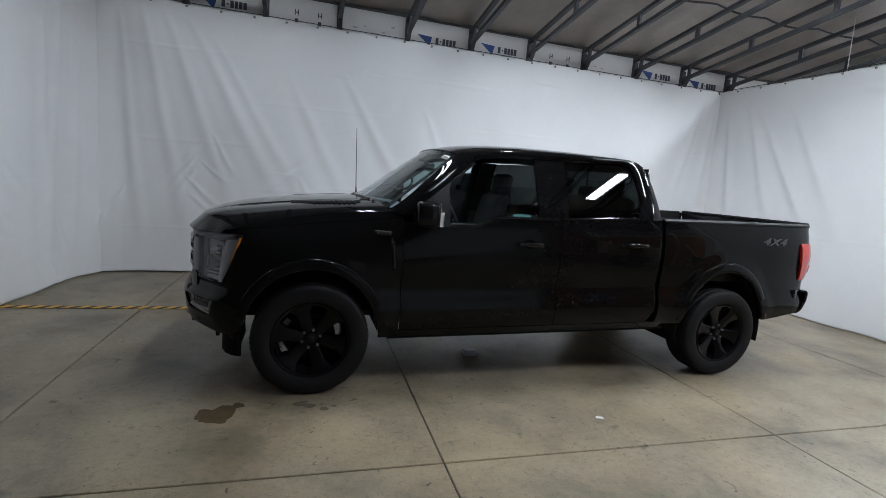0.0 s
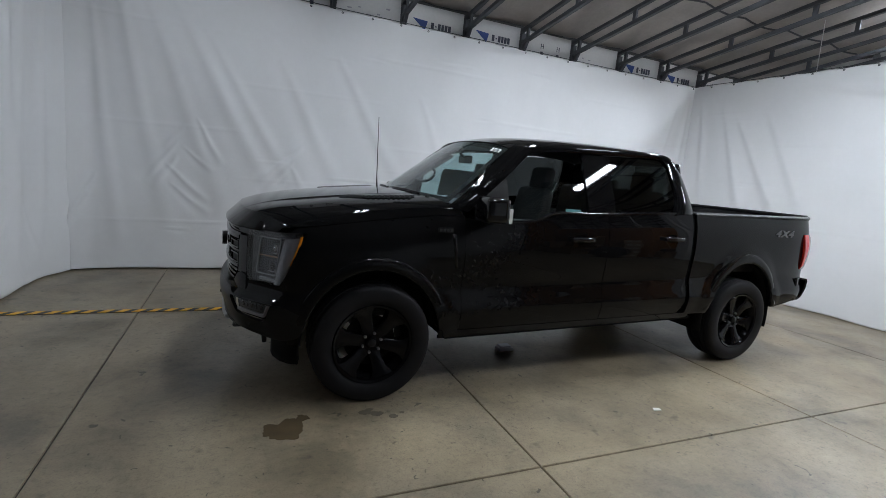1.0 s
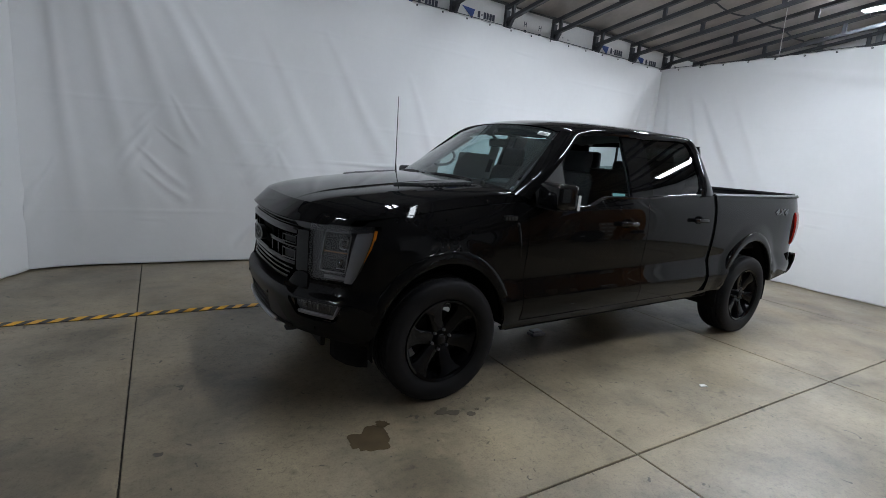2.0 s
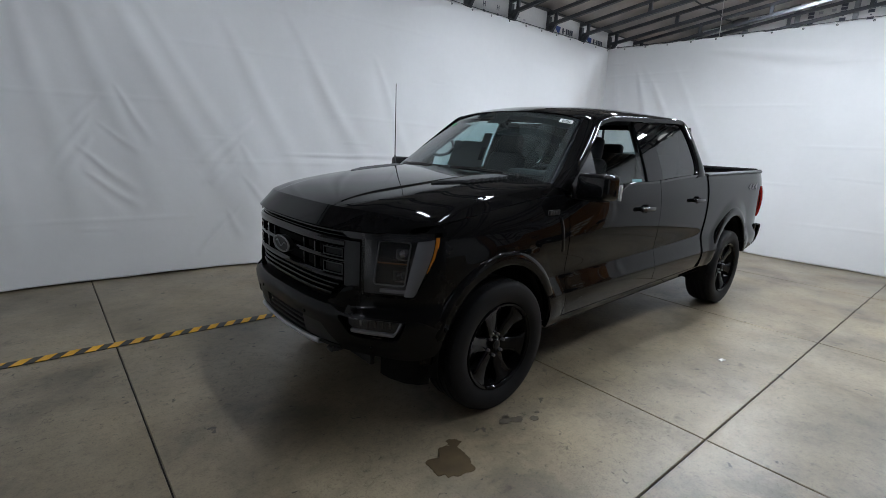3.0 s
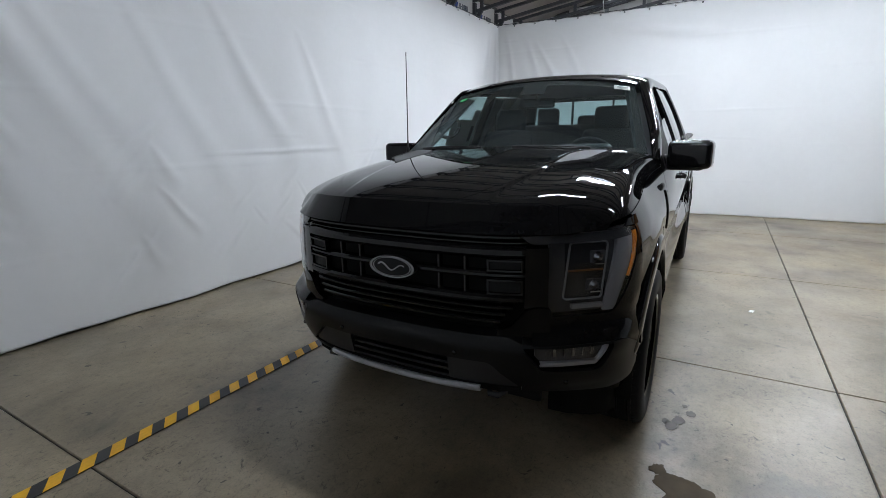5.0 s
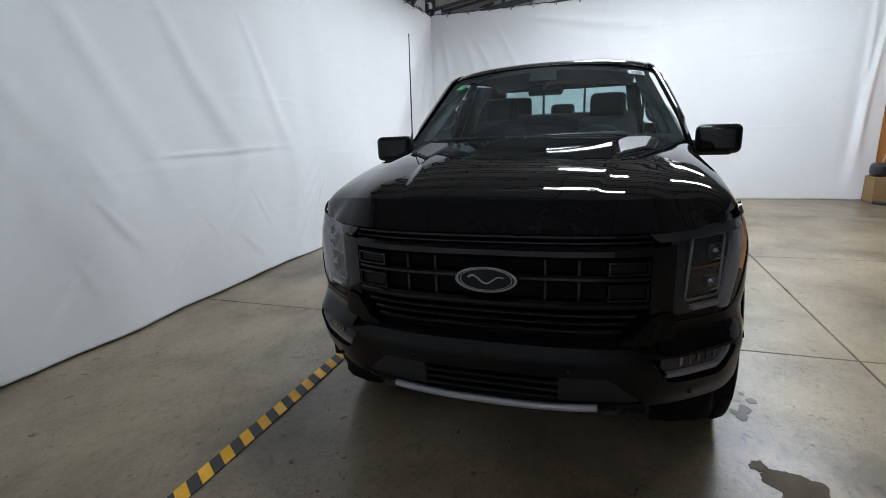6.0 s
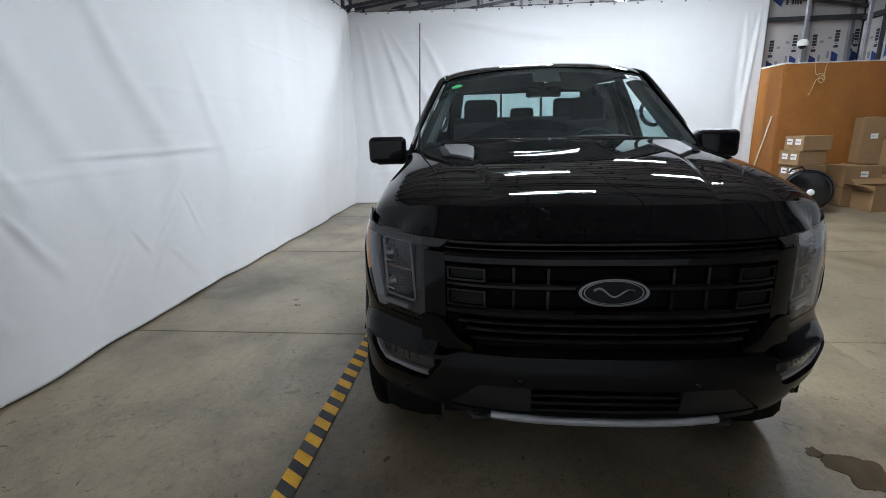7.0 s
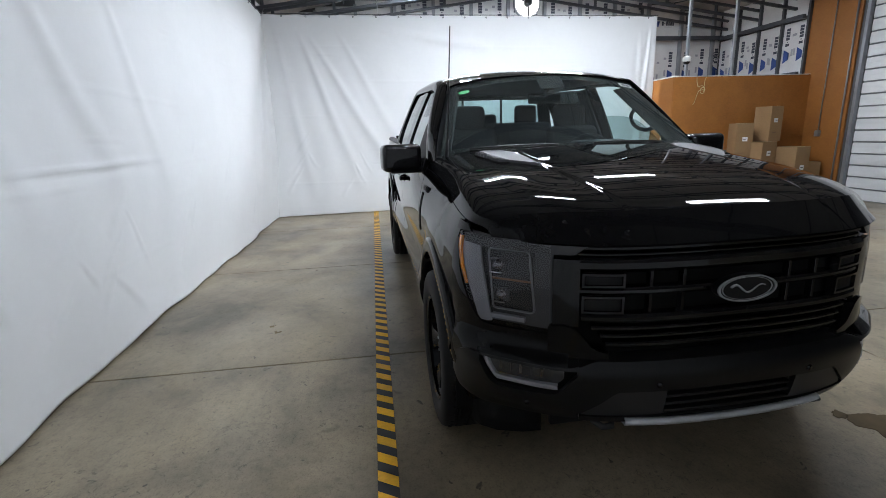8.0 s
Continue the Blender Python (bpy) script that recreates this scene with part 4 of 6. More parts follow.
for s in (-1, 1):
    tag = "driver" if s < 0 else "passenger"
    # front fender
    xs = spread(-0.455, 0.622, 56, (-0.475, 0.475))
    fender = side_panel("fender", s, xs, lambda x: arch_low(x, ARCH_F, 0.60 if x < 0 else rocker_z(x)), lambda x: SEAM(x) - 0.004, paint, truck, 34)
    # front corner between head lamp and bumper
    l0, l1 = at_y(0.60), at_x(-0.455)
    LO = Curve((0.60, 0.81), (0.70, 0.784), (0.80, 0.783), (0.92, 0.782), (0.965, 0.792), (1.0, 0.838), (1.046, 0.922), (1.095, 1.06), (1.112, 1.125))
    nose_panel("fender_corner", s, l0, l1, lambda l: 0.675 if l < at_x(-0.6) else 0.675 - 0.06 * smooth(at_x(-0.6), at_x(-0.455), l), lambda l: LO(l) - 0.005, paint, truck, 44, 14, label="black body panel under the head lamp")
    HI = Curve((at_y(0.58), 1.118), (at_y(0.665), 1.118), (at_x(-0.62), 1.122), (at_x(-0.54), 1.13), (at_x(-0.448), 1.13))
    nose_panel("fender_tip", s, at_x(-0.75), at_x(-0.452), lambda l: HI(l) + 0.002, lambda l: max(min(SEAM(PX(l)), hood_rise(max(PX(l) + 0.575, 0))) - 0.003, HI(l) + 0.003), paint, truck, 30, 6, 0.0, 0.012, "", False)
    # wheel arch liners
    for arch, x0, x1 in ((ARCH_F, -0.47, 0.47), (ARCH_R, WB - 0.48, WB + 0.48)):
        P = []
        for i in range(25):
            a = math.pi * (-0.05 + 1.1 * i / 24)
            P.append([(arch[0] + arch[2] * 1.01 * math.cos(a), s * y, max(arch[1] + arch[3] * 1.01 * math.sin(a), 0.46 if arch is ARCH_F and math.cos(a) > 0 else 0.0)) for y in lin(0.50, 0.955, 5)])
        part("wheel_arch_liner", grid_bm(P, (0, 0, -1), 0.006), void, truck)
        P = []
        for i in range(65):
            a = math.pi * (-0.06 + 1.12 * i / 64)
            ca, sa = math.cos(a), math.sin(a)
            ring = []
            for k, off in ((0.985, -0.04), (0.985, 0.0), (0.99, 0.006), (1.005, 0.009), (1.07, 0.008), (1.125, 0.003), (1.14, -0.004), (1.145, -0.014)):
                x, z = arch[0] + arch[2] * k * ca, max(arch[1] + arch[3] * k * sa, (0.40 if ca < 0 else 0.50) if arch is ARCH_F else 0.545)
                base = 0.988 - (FRONT_IN(x) if x < -0.1 else 0) - (REAR_IN(x) if x > 4.2 else 0) - 0.05 * smooth(0.6, 0.38, z)
                ring.append((x, s * (base + off), z))
            P.append(ring)
        part("arch_moulding", grid_bm(P, (0, s, 0)), paint, truck, sharp=60)
    # doors
    front_door = side_panel("front_door", s, lin(0.628, 1.915, 44), lambda x: rocker_z(x) + 0.028, lambda x: BELT(x) - 0.004, paint, truck, 40, label="black front door")
    rear_door = side_panel("rear_door", s, lin(1.921, 2.892, 34), lambda x: rocker_z(x) + 0.028 + 0.10 * smooth(2.82, 2.892, x) ** 2, lambda x: BELT(x) - 0.004, paint, truck, 40, label="black rear door")
    side_panel("rocker", s, lin(0.478, 3.0, 40), lambda x: rocker_z(x) - 0.035, lambda x: rocker_z(x) + 0.022, paint, truck, 5)
    P = [[(x, s * (0.915 + a), rocker_z(x) + b) for a, b in ((-0.09, -0.02), (-0.012, -0.026), (0.0, -0.036), (0.0, -0.052), (-0.012, -0.062), (-0.09, -0.066))] for x in lin(0.56, 3.08, 20)]
    part("sill_cladding", grid_bm(P, (0, s, 0), 0.006), void, truck, sharp=40)
    # belt mouldings
    for a, b, parent in ((0.98, 1.905, front_door), (1.93, 2.70, rear_door)):
        P = [[(x, s * (side(x, BELT(x)) + o), BELT(x) + h) for o, h in ((-0.02, -0.004), (0.004, -0.006), (0.005, 0.004), (0.0, 0.012), (-0.02, 0.014))] for x in lin(a, b, 40)]
        part("belt_moulding", grid_bm(P, (0, s, 0)), gloss_trim, parent, sharp=40)
    # glass
    TOP_F = Curve((0.965, 1.585), (1.06, 1.675), (1.167, 1.752), (1.25, 1.79), (1.36, 1.815), (1.55, 1.83), (1.72, 1.836))
    TOP_R = Curve((1.985, 1.843), (2.3, 1.862), (2.52, 1.872), (2.60, 1.868), (2.65, 1.84), (2.675, 1.78), (2.70, 1.66))
    LOW_R = Curve((1.985, 1.372), (2.3, 1.398), (2.56, 1.412), (2.62, 1.425), (2.67, 1.47), (2.70, 1.53))
    drop = 0.23 if s < 0 else 0.0
    side_panel("front_window", s, lin(0.968, 1.722, 40), lambda x: BELT(x) - 0.03, lambda x: max(TOP_F(x) - drop, BELT(x) - 0.02), glass_side, front_door, 14, 0.02, 0.0, "front door window rolled partly down" if s < 0 else "clear front door window").visible_shadow = False
    side_panel("rear_window", s, lin(1.987, 2.698, 24), LOW_R, TOP_R, glass_dark, rear_door, 14, 0.012, 0.0, "dark privacy glass in the rear door").visible_shadow = False
    # mirror sail and pillars
    side_panel("sail_panel", s, lin(0.70, 0.972, 10), lambda x: BELT(x), lambda x: 1.375 + (x - 0.70) * 0.78, plastic, front_door, 8, -0.002, 0.02, "black plastic mirror sail")
    side_panel("pillar_b", s, lin(1.716, 1.99, 10), lambda x: BELT(x) + 0.005, lambda x: 1.845 + 0.01 * (x - 1.72), paint, truck, 12, 0.006, 0.02, "gloss black centre pillar")
    part("pillar_gap", prism_bm([(1.908, 1.36), (1.915, 1.36), (1.862, 1.85), (1.855, 1.85)], s * 0.70, s * 0.72), void, truck, "", False)
    OUT = [(0.50, 0.872, 1.35), (0.66, 0.835, 1.47), (0.86, 0.762, 1.65), (1.06, 0.694, 1.818), (1.16, 0.688, 1.856), (1.35, 0.686, 1.888), (1.72, 0.684, 1.91), (2.3, 0.684, 1.924), (2.64, 0.682, 1.924), (2.77, 0.694, 1.895), (2.845, 0.735, 1.80), (2.885, 0.80, 1.66), (2.908, 0.875, 1.50), (2.912, 0.915, 1.41)]
    INN = [(0.64, 1.32), (0.80, 1.452), (0.97, 1.592), (1.167, 1.757), (1.25, 1.795), (1.40, 1.822), (1.72, 1.841), (2.3, 1.867), (2.56, 1.877), (2.64, 1.858), (2.685, 1.77), (2.705, 1.65), (2.71, 1.52), (2.66, 1.40)]
    P = []
    n = len(OUT)
    cs = [Spline(*[(i, o[k]) for i, o in enumerate(OUT)]) for k in range(3)]
    ci = [Spline(*[(i, o[k]) for i, o in enumerate(INN)]) for k in range(2)]
    for i in range(79):
        t = (n - 1) * i / 78
        o = Vector((cs[0](t), s * cs[1](t), cs[2](t)))
        x, z = ci[0](t), ci[1](t)
        w = Vector((x, s * (side(x, z) + 0.004), z))
        inner = Vector((x, s * (side(x, z) - 0.03), z))
        row = []
        for k in range(9):
            u = k / 8
            q = o.lerp(w, u)
            q += Vector((0, s * 0.8, 0.5)) * 0.022 * math.sin(math.pi * u) * (1 if t > 1 else 0.5)
            row.append(tuple(q))
        row.append(tuple(inner))
        P.append(row)
    part("cab_side_frame", grid_bm(P, (0, s, 0.3), 0.012), paint, truck, "black pillars and roof rail", sharp=50)
    # cab corner behind the rear door
    P = []
    for i in range(14):
        z = 0.56 + (1.43 - 0.56) * i / 13
        P.append([(2.897, s * side(2.89, z), z), (2.915, s * (side(2.9, z) - 0.006), z), (2.92, s * (side(2.88, z) - 0.1), z)])
    part("cab_corner", grid_bm(P, (0.3, s, 0)), paint, truck)
    # bed side
    BED_TOP = Curve((2.9, 1.418), (4.8, 1.462))
    xs = spread(2.942, 4.775, 80, (WB - 0.485, WB + 0.485))
    side_panel("bed_side", s, xs, lambda x: arch_low(x, ARCH_R, 0.50 + 0.03 * (x - 2.9) + (0.06 * smooth(4.2, 4.75, x))), lambda x: BED_TOP(x), paint, truck, 34, label="black cargo bed side")
    P = [[(x, s * y, BED_TOP(x) + h) for y, h in ((side(x, 1.41) + 0.001, -0.01), (side(x, 1.41) + 0.003, 0.004), (side(x, 1.41) - 0.012, 0.016), (0.86, 0.018), (0.845, 0.008), (0.845, -0.03))] for x in lin(2.942, 4.74, 40)]
    part("bed_rail_cap", grid_bm(P, (0, 0, 1), 0.006), plastic, truck, "black plastic bed rail cap", sharp=40)
    part("bed_inner_wall", box_bm((1.83, 0.02, 0.55), (3.83, s * 0.85, 1.17)), plastic, truck, "", False)
    # rear lamp
    P = []
    for i in range(16):
        u = i / 15
        z = 0.925 + (1.292 - 0.925) * u
        x0 = 4.572 - 0.012 * u + 0.045 * (1 - u) ** 2
        row = []
        for k in range(10):
            x = x0 + (4.795 - x0) * k / 9
            row.append((x, s * (side(x, z) + 0.006 + 0.02 * math.sin(math.pi * u) ** 0.5), z))
        row.append((4.836, s * (side(4.80, z) - 0.07), z))
        row.append((4.84, s * (side(4.80, z) - 0.15), z))
        P.append(row)
    tail = part("tail_lamp", grid_bm(P, (0.4, s, 0), 0.02), red_lens, truck, "red rear lamp with a grey centre", sharp=45)
    P = []
    for z in lin(1.105, 1.222, 6):
        w = 0.011 + 0.02 * math.sin(math.pi * (z - 0.925) / 0.367) ** 0.5
        P.append([(4.765, s * (side(4.765, z) + w), z), (4.795, s * (side(4.795, z) + w), z), (4.841, s * (side(4.80, z) - 0.066), z), (4.845, s * (side(4.80, z) - 0.14), z)])
    part("reversing_lens", grid_bm(P, (0.4, s, 0), 0.006), badge_grey, tail, "pale grey reversing lens", sharp=40)
    P = []
    for z in lin(1.0, 1.075, 4):
        w = 0.011 + 0.02 * math.sin(math.pi * (z - 0.925) / 0.367) ** 0.5
        P.append([(4.78, s * (side(4.78, z) + w), z), (4.797, s * (side(4.797, z) + w + 0.012), z), (4.85, s * (side(4.80, z) - 0.06), z), (4.85, s * (side(4.80, z) - 0.14), z)])
    part("stop_lens", grid_bm(P, (0.4, s, 0), 0.006), red_lens, tail, "", sharp=40)


# roof
EDGE_DROP = Spline((1.0, 0.066), (1.3, 0.058), (1.7, 0.056), (2.3, 0.044), (2.75, 0.036))
ROOF = Spline((0.98, 1.876), (1.12, 1.912), (1.35, 1.944), (1.7, 1.963), (2.1, 1.968), (2.45, 1.962), (2.68, 1.946), (2.80, 1.922), (2.88, 1.885))
P = []
for i in range(41):
    p = -1 + 2 * i / 40
    row = []
    for j in range(31):
        v = j / 30
        xf = 0.985 + 0.075 * p * p
        xr = 2.88 - 0.05 * p * p
        x = xf + (xr - xf) * v
        y = p * (0.668 + 0.012 * smooth(0, 0.15, v))
        z = ROOF(x - 0.06 * p * p * (1 - v)) - EDGE_DROP(x) * (0.65 * p * p + 0.35 * abs(p) ** 8)
        row.append((x, y, z))
    P.append(row)
roof = part("roof", grid_bm(P, (0, 0, 1), 0.012), paint, truck, "glossy black roof", sharp=50)
# rib lines on the roof edge and high stop lamp
part("stop_lamp", box_bm((0.07, 0.26, 0.03), (2.74, 0, 1.945), 0.012), gloss_trim, truck, "high stop lamp on the roof's rear edge")
part("roof_antenna", box_bm((0.13, 0.05, 0.04), (2.45, -0.0, 1.965), 0.016, 3, taper=(0.5, 0.4)), gloss_trim, truck, "small roof antenna fin")

# windscreen
P = []
for i in range(33):
    p = -1 + 2 * i / 32
    row = []
    for j in range(19):
        v = j / 18
        a = Vector((0.345 + 0.165 * p * p, 0.838 * p, 1.395 - 0.02 * p * p))
        b = Vector((0.985 + 0.075 * p * p, 0.66 * p, 1.872 - 0.062 * p * p))
        q = a.lerp(b, v)
        q += Vector((-0.5, 0, 0.7)) * 0.002 * math.sin(math.pi * v)
        row.append(tuple(q))
    P.append(row)
SCREEN = P
windscreen = part("windscreen", grid_bm(P, (-1, 0, 0.6)), glass_clear, truck, "tinted windscreen with two stickers")
windscreen.visible_shadow = False


# lining of the pillars beside the windscreen
for k, s in ((0, -1), (32, 1)):
    P = []
    for j in range(19):
        q = Vector(SCREEN[k][j]) + Vector((0.02, -s * 0.004, -0.02))
        P.append([tuple(q + Vector((0.15 * w, s * (0.03 * w - 0.085 * math.sin(math.pi * w)), -0.03 * w))) for w in lin(0, 1, 8)])
    lining_ = part("pillar_lining", grid_bm(P, (0, -s, 0), 0.01), dash_grey, truck, "dark plastic lining of the windscreen pillar", sharp=50)
    pts = []
    for u in lin(0, 1, 16):
        j = 18 * (0.34 + 0.30 * u)
        a = Vector(SCREEN[k][int(j)]).lerp(Vector(SCREEN[k][int(j) + 1]), j - int(j))
        pts.append(tuple(a + Vector((0.14, -s * 0.05, -0.03)) + (math.sin(math.pi * u) ** 0.5) * Vector((0.075, -s * 0.02, -0.045))))
    part("grab_handle", tube_bm(pts, 0.014, 8), dash_grey, lining_, "dark grab handle")
# dark printed border round the glass
for p0, p1, v0, v1 in ((-1.0, -0.935, 0.0, 1.0), (0.935, 1.0, 0.0, 1.0), (-0.935, 0.935, 0.935, 1.0), (-0.935, 0.935, 0.0, 0.075), (-0.13, 0.13, 0.80, 0.935)):
    P = []
    for p in lin(p0, p1, 13):
        row = []
        for v in lin(v0, v1, 10):
            i, j = min(int((p + 1) * 16), 31), min(int(v * 18), 17)
            a, b = (p + 1) * 16 - i, v * 18 - j
            q = [Vector(SCREEN[i + m][j + n]) for m, n in ((0, 0), (1, 0), (0, 1), (1, 1))]
            row.append(tuple(q[0] * (1 - a) * (1 - b) + q[1] * a * (1 - b) + q[2] * (1 - a) * b + q[3] * a * b + Vector((0.6, 0, -0.8)) * 0.004))
        P.append(row)
    part("glass_border", grid_bm(P, (-1, 0, 0.6), 0.001), void, windscreen, "", False)


def on_screen(p, v, lift=0.004):
    i, j = (p + 1) * 16, v * 18
    i0, j0 = min(int(i), 31), min(int(j), 17)
    a, b = i - i0, j - j0
    q = [Vector(SCREEN[i0 + k][j0 + m]) for k, m in ((0, 0), (1, 0), (0, 1), (1, 1))]
    return q[0] * (1 - a) * (1 - b) + q[1] * a * (1 - b) + q[2] * (1 - a) * b + q[3] * a * b + Vector((-0.6, 0, 0.8)) * lift


def sticker(name, p0, p1, v0, v1, material, label, lift=0.004):
    rows_ = [[tuple(on_screen(p, v, lift)) for v in lin(v0, v1, 4)] for p in lin(p0, p1, 5)]
    return part(name, grid_bm(rows_, (-1, 0, 0.6), 0.001), material, windscreen, label)


sticker("label_sticker", -0.95, -0.80, 0.895, 0.955, paper, "white paper label")
for k in range(3):
    sticker("label_print", -0.93, -0.83, 0.905 + 0.015 * k, 0.911 + 0.015 * k, ink, "", 0.006)
rows_ = []
for a in lin(0, 2 * math.pi, 25):
    c = on_screen(0.865 + 0.055 * math.cos(a), 0.86 + 0.028 * math.sin(a))
    rows_.append([tuple(on_screen(0.865, 0.86)), tuple(c)])
part("inspection_sticker", grid_bm(rows_, (-1, 0, 0.6)), green, windscreen, "green oval sticker")

# cowl and wipers
P = [[(0.315 + 0.21 * p * p + a, 0.85 * p, 1.392 - 0.02 * p * p + b) for a, b in ((0.05, 0.0), (0.0, -0.012), (-0.06, -0.02), (-0.09, -0.05))] for p in lin(-1, 1, 31)]
part("cowl", grid_bm(P, (-0.3, 0, 1), 0.006), plastic, truck, "black plastic cowl below the windscreen")
for k in range(-9, 10):
    part("cowl_slot", box_bm((0.028, 0.05, 0.004), (0.292 + 0.21 * (k * 0.075 / 0.85) ** 2, k * 0.075, 1.387), 0.001, 1), plastic_grey, truck, "", False)
for (y0, y1) in ((-0.62, -0.05), (0.05, 0.66)):
    pts = []
    for u in lin(0, 1, 12):
        y = y0 + (y1 - y0) * u
        q = on_screen(y / 0.82, 0.004 + 0.022 * math.sin(math.pi * u * 0.8), 0.012)
        pts.append(tuple(q))
    w = part("wiper", tube_bm(pts, 0.007, 6), plastic, truck, "black wiper arm and blade")
    part("wiper_blade", tube_bm([tuple(Vector(p) + Vector((0.004, 0, 0.012))) for p in pts[2:]], 0.006, 6), black_rubber, w)
    part("wiper_pivot", lathe_bm([(0.0, 0.02), (0.016, 0.016), (0.02, -0.02)], 12, m=Matrix.Translation(Vector(pts[0])) @ Matrix.Rotation(radians(90), 4, "X")), plastic, w)

# hood vents: smooth grey wedges beside the crease, with a row of teeth along the outer edge
def hood_z(x, y):
    col = rows[min(max(int(round((y / 0.953 + 1) * 140)), 0), 280)]
    return float(np.interp(x, [q[0] for q in col], [q[2] for q in col]))


VENT_OUT = Curve((-0.18, 0.482), (-0.10, 0.54), (-0.03, 0.588), (0.12, 0.615), (0.28, 0.64), (0.34, 0.645))
for s in (-1, 1):
    P = []
    for x in lin(-0.18, 0.33, 24):
        y0, y1 = crease_y(x) + 0.012, VENT_OUT(x)
        P.append([(x, s * (y0 + (y1 - y0) * w), hood_z(x, s * (y0 + (y1 - y0) * w)) + 0.008 + 0.006 * w) for w in lin(0, 1, 6)])
    vent = part("hood_vent", grid_bm(P, (0, 0, 1), 0.012), vent_grey, hood, "grey wedge-shaped hood vent", sharp=40)
    for k in range(9):
        x = -0.02 + 0.036 * k
        y = VENT_OUT(x)
        z = hood_z(x, s * y)
        tooth = prism_bm([(x - 0.016, y - 0.006), (x + 0.016, y - 0.006), (x + 0.022, y + 0.036), (x + 0.012, y + 0.036)], z - 0.004, z + 0.014, "z")
        if s < 0:
            bmesh.ops.transform(tooth, matrix=Matrix.Diagonal((1, -1, 1, 1)), verts=tooth.verts)
            bmesh.ops.reverse_faces(tooth, faces=tooth.faces)
        part("louvre", tooth, vent_grey, vent, "", False)
    P = [[(x, s * (VENT_OUT(x) + o), hood_z(x, s * (VENT_OUT(x) + o)) + 0.0035) for o in (-0.004, 0.04)] for x in lin(-0.04, 0.30, 16)]
    part("vent_shadow_gap", grid_bm(P, (0, 0, 1), 0.003), void, vent)

# grille
GL = at_y(0.60)
part("grille_backing", grid_bm([[nose(max(abs(u), 1e-6), z, 1 if u >= 0 else -1, 0.075, False) for z in lin(0.73, 1.13, 6)] for u in lin(-at_y(0.68), at_y(0.68), 41)], (-1, 0, 0), 0.01), void, truck)
grille = nose_bar("grille", at_y(0.575), 1.047, 0.052, 0.05, gloss_trim, truck, 0.004, 0.0, label="black grille of thick horizontal bars")
nose_bar("grille_bar", at_y(0.575), 0.952, 0.026, 0.05, gloss_trim, grille, 0.012)
nose_bar("grille_bar", at_y(0.565), 0.853, 0.034, 0.05, gloss_trim, grille, 0.004)
nose_bar("grille_bar", at_y(0.53), 0.812, 0.016, 0.05, gloss_trim, grille, 0.018)
nose_bar("grille_bar", at_y(0.50), 0.782, 0.014, 0.05, gloss_trim, grille, 0.018)
nose_bar("grille_bar", at_y(0.48), 0.752, 0.018, 0.05, gloss_trim, grille, 0.014)
nose_bar("grille_top_trim", at_y(0.60), 1.107, 0.02, 0.05, gloss_trim, grille, 0.012)
nose_bar("grille_top_trim", at_y(0.58), 1.082, 0.01, 0.05, gloss_trim, grille, 0.024)
for s in (-1, 1):
    for y in (0.21, 0.33):
        for z0, z1 in ((0.967, 1.02), (0.872, 0.938)):
            l = at_y(y)
            a = nose(l, (z0 + z1) / 2, s, 0.035, False)
            part("grille_rib", box_bm((0.03, 0.012, z1 - z0 + 0.01), a, 0.002, 1), gloss_trim, grille, "", False)
    for z0, z1 in ((0.968, 1.018), (0.872, 0.936)):
        fr = []
        for (ya, yb, za, zb) in ((0.425, 0.565, z1 - 0.008, z1), (0.425, 0.565, z0, z0 + 0.008), (0.425, 0.433, z0, z1), (0.557, 0.565, z0, z1)):
            fr.append(grid_bm([[nose(at_y(y), z, s, 0.006, False) for z in (za, zb)] for y in lin(ya, yb, 6)], (-1, 0, 0), 0.03))
        part("grille_window_frame", join_bm(*fr), gloss_trim, grille, "", False)
        part("grille_window_panel", grid_bm([[nose(at_y(y), z, s, 0.02, False) for z in (z0, z1)] for y in lin(0.43, 0.56, 6)], (-1, 0, 0), 0.006), bumper_black, grille, "", False)
    nose_panel("grille_side_frame", s, at_y(0.572), at_y(0.655), lambda l: 0.81 + 0.1 * (at_y(0.655) - l), lambda l: 1.065, gloss_trim, truck, 8, 8, 0.008, 0.02, "gloss black frame beside the grille", False)
    nose_panel("grille_corner", s, at_y(0.47), at_y(0.665), lambda l: 0.70, Curve((0.475, 0.722), (0.527, 0.742), (0.56, 0.778), (0.60, 0.815), (0.64, 0.822), (0.73, 0.80)), paint, truck, 24, 8, -0.002, 0.03, "", False)
emblem = part("emblem", lathe_bm([(0.0, -0.012), (0.118, -0.010), (0.122, 0.0), (0.122, 0.02)], 48, m=Matrix.Translation((-0.925, 0, 0.951)) @ Matrix.Rotation(radians(-90), 4, "Z") @ Matrix.Diagonal((0.94, 1, 0.395, 1))), badge_dark, truck, "dark oval badge with a pale rim", sharp=40)
for r0, r1, z in ((0.1125, 0.122, -0.016), (0.101, 0.104, -0.014)):
    part("emblem_ring", lathe_bm([(r0, z + 0.006), (r0, z), (r1, z), (r1, z + 0.006)], 48, m=Matrix.Translation((-0.925, 0, 0.951)) @ Matrix.Rotation(radians(-90), 4, "Z") @ Matrix.Diagonal((0.94, 1, 0.395, 1))), badge_grey, emblem, "", sharp=40)
mark = [(-0.9405, 0.066 - 0.132 * u, 0.951 + 0.016 * math.sin(2.6 * math.pi * u + 0.5) * (1 - 0.3 * u)) for u in lin(0, 1, 40)]
part("emblem_mark", tube_bm(mark, 0.0042, 6, 0.002), badge_grey, emblem, "plain pale looped mark")

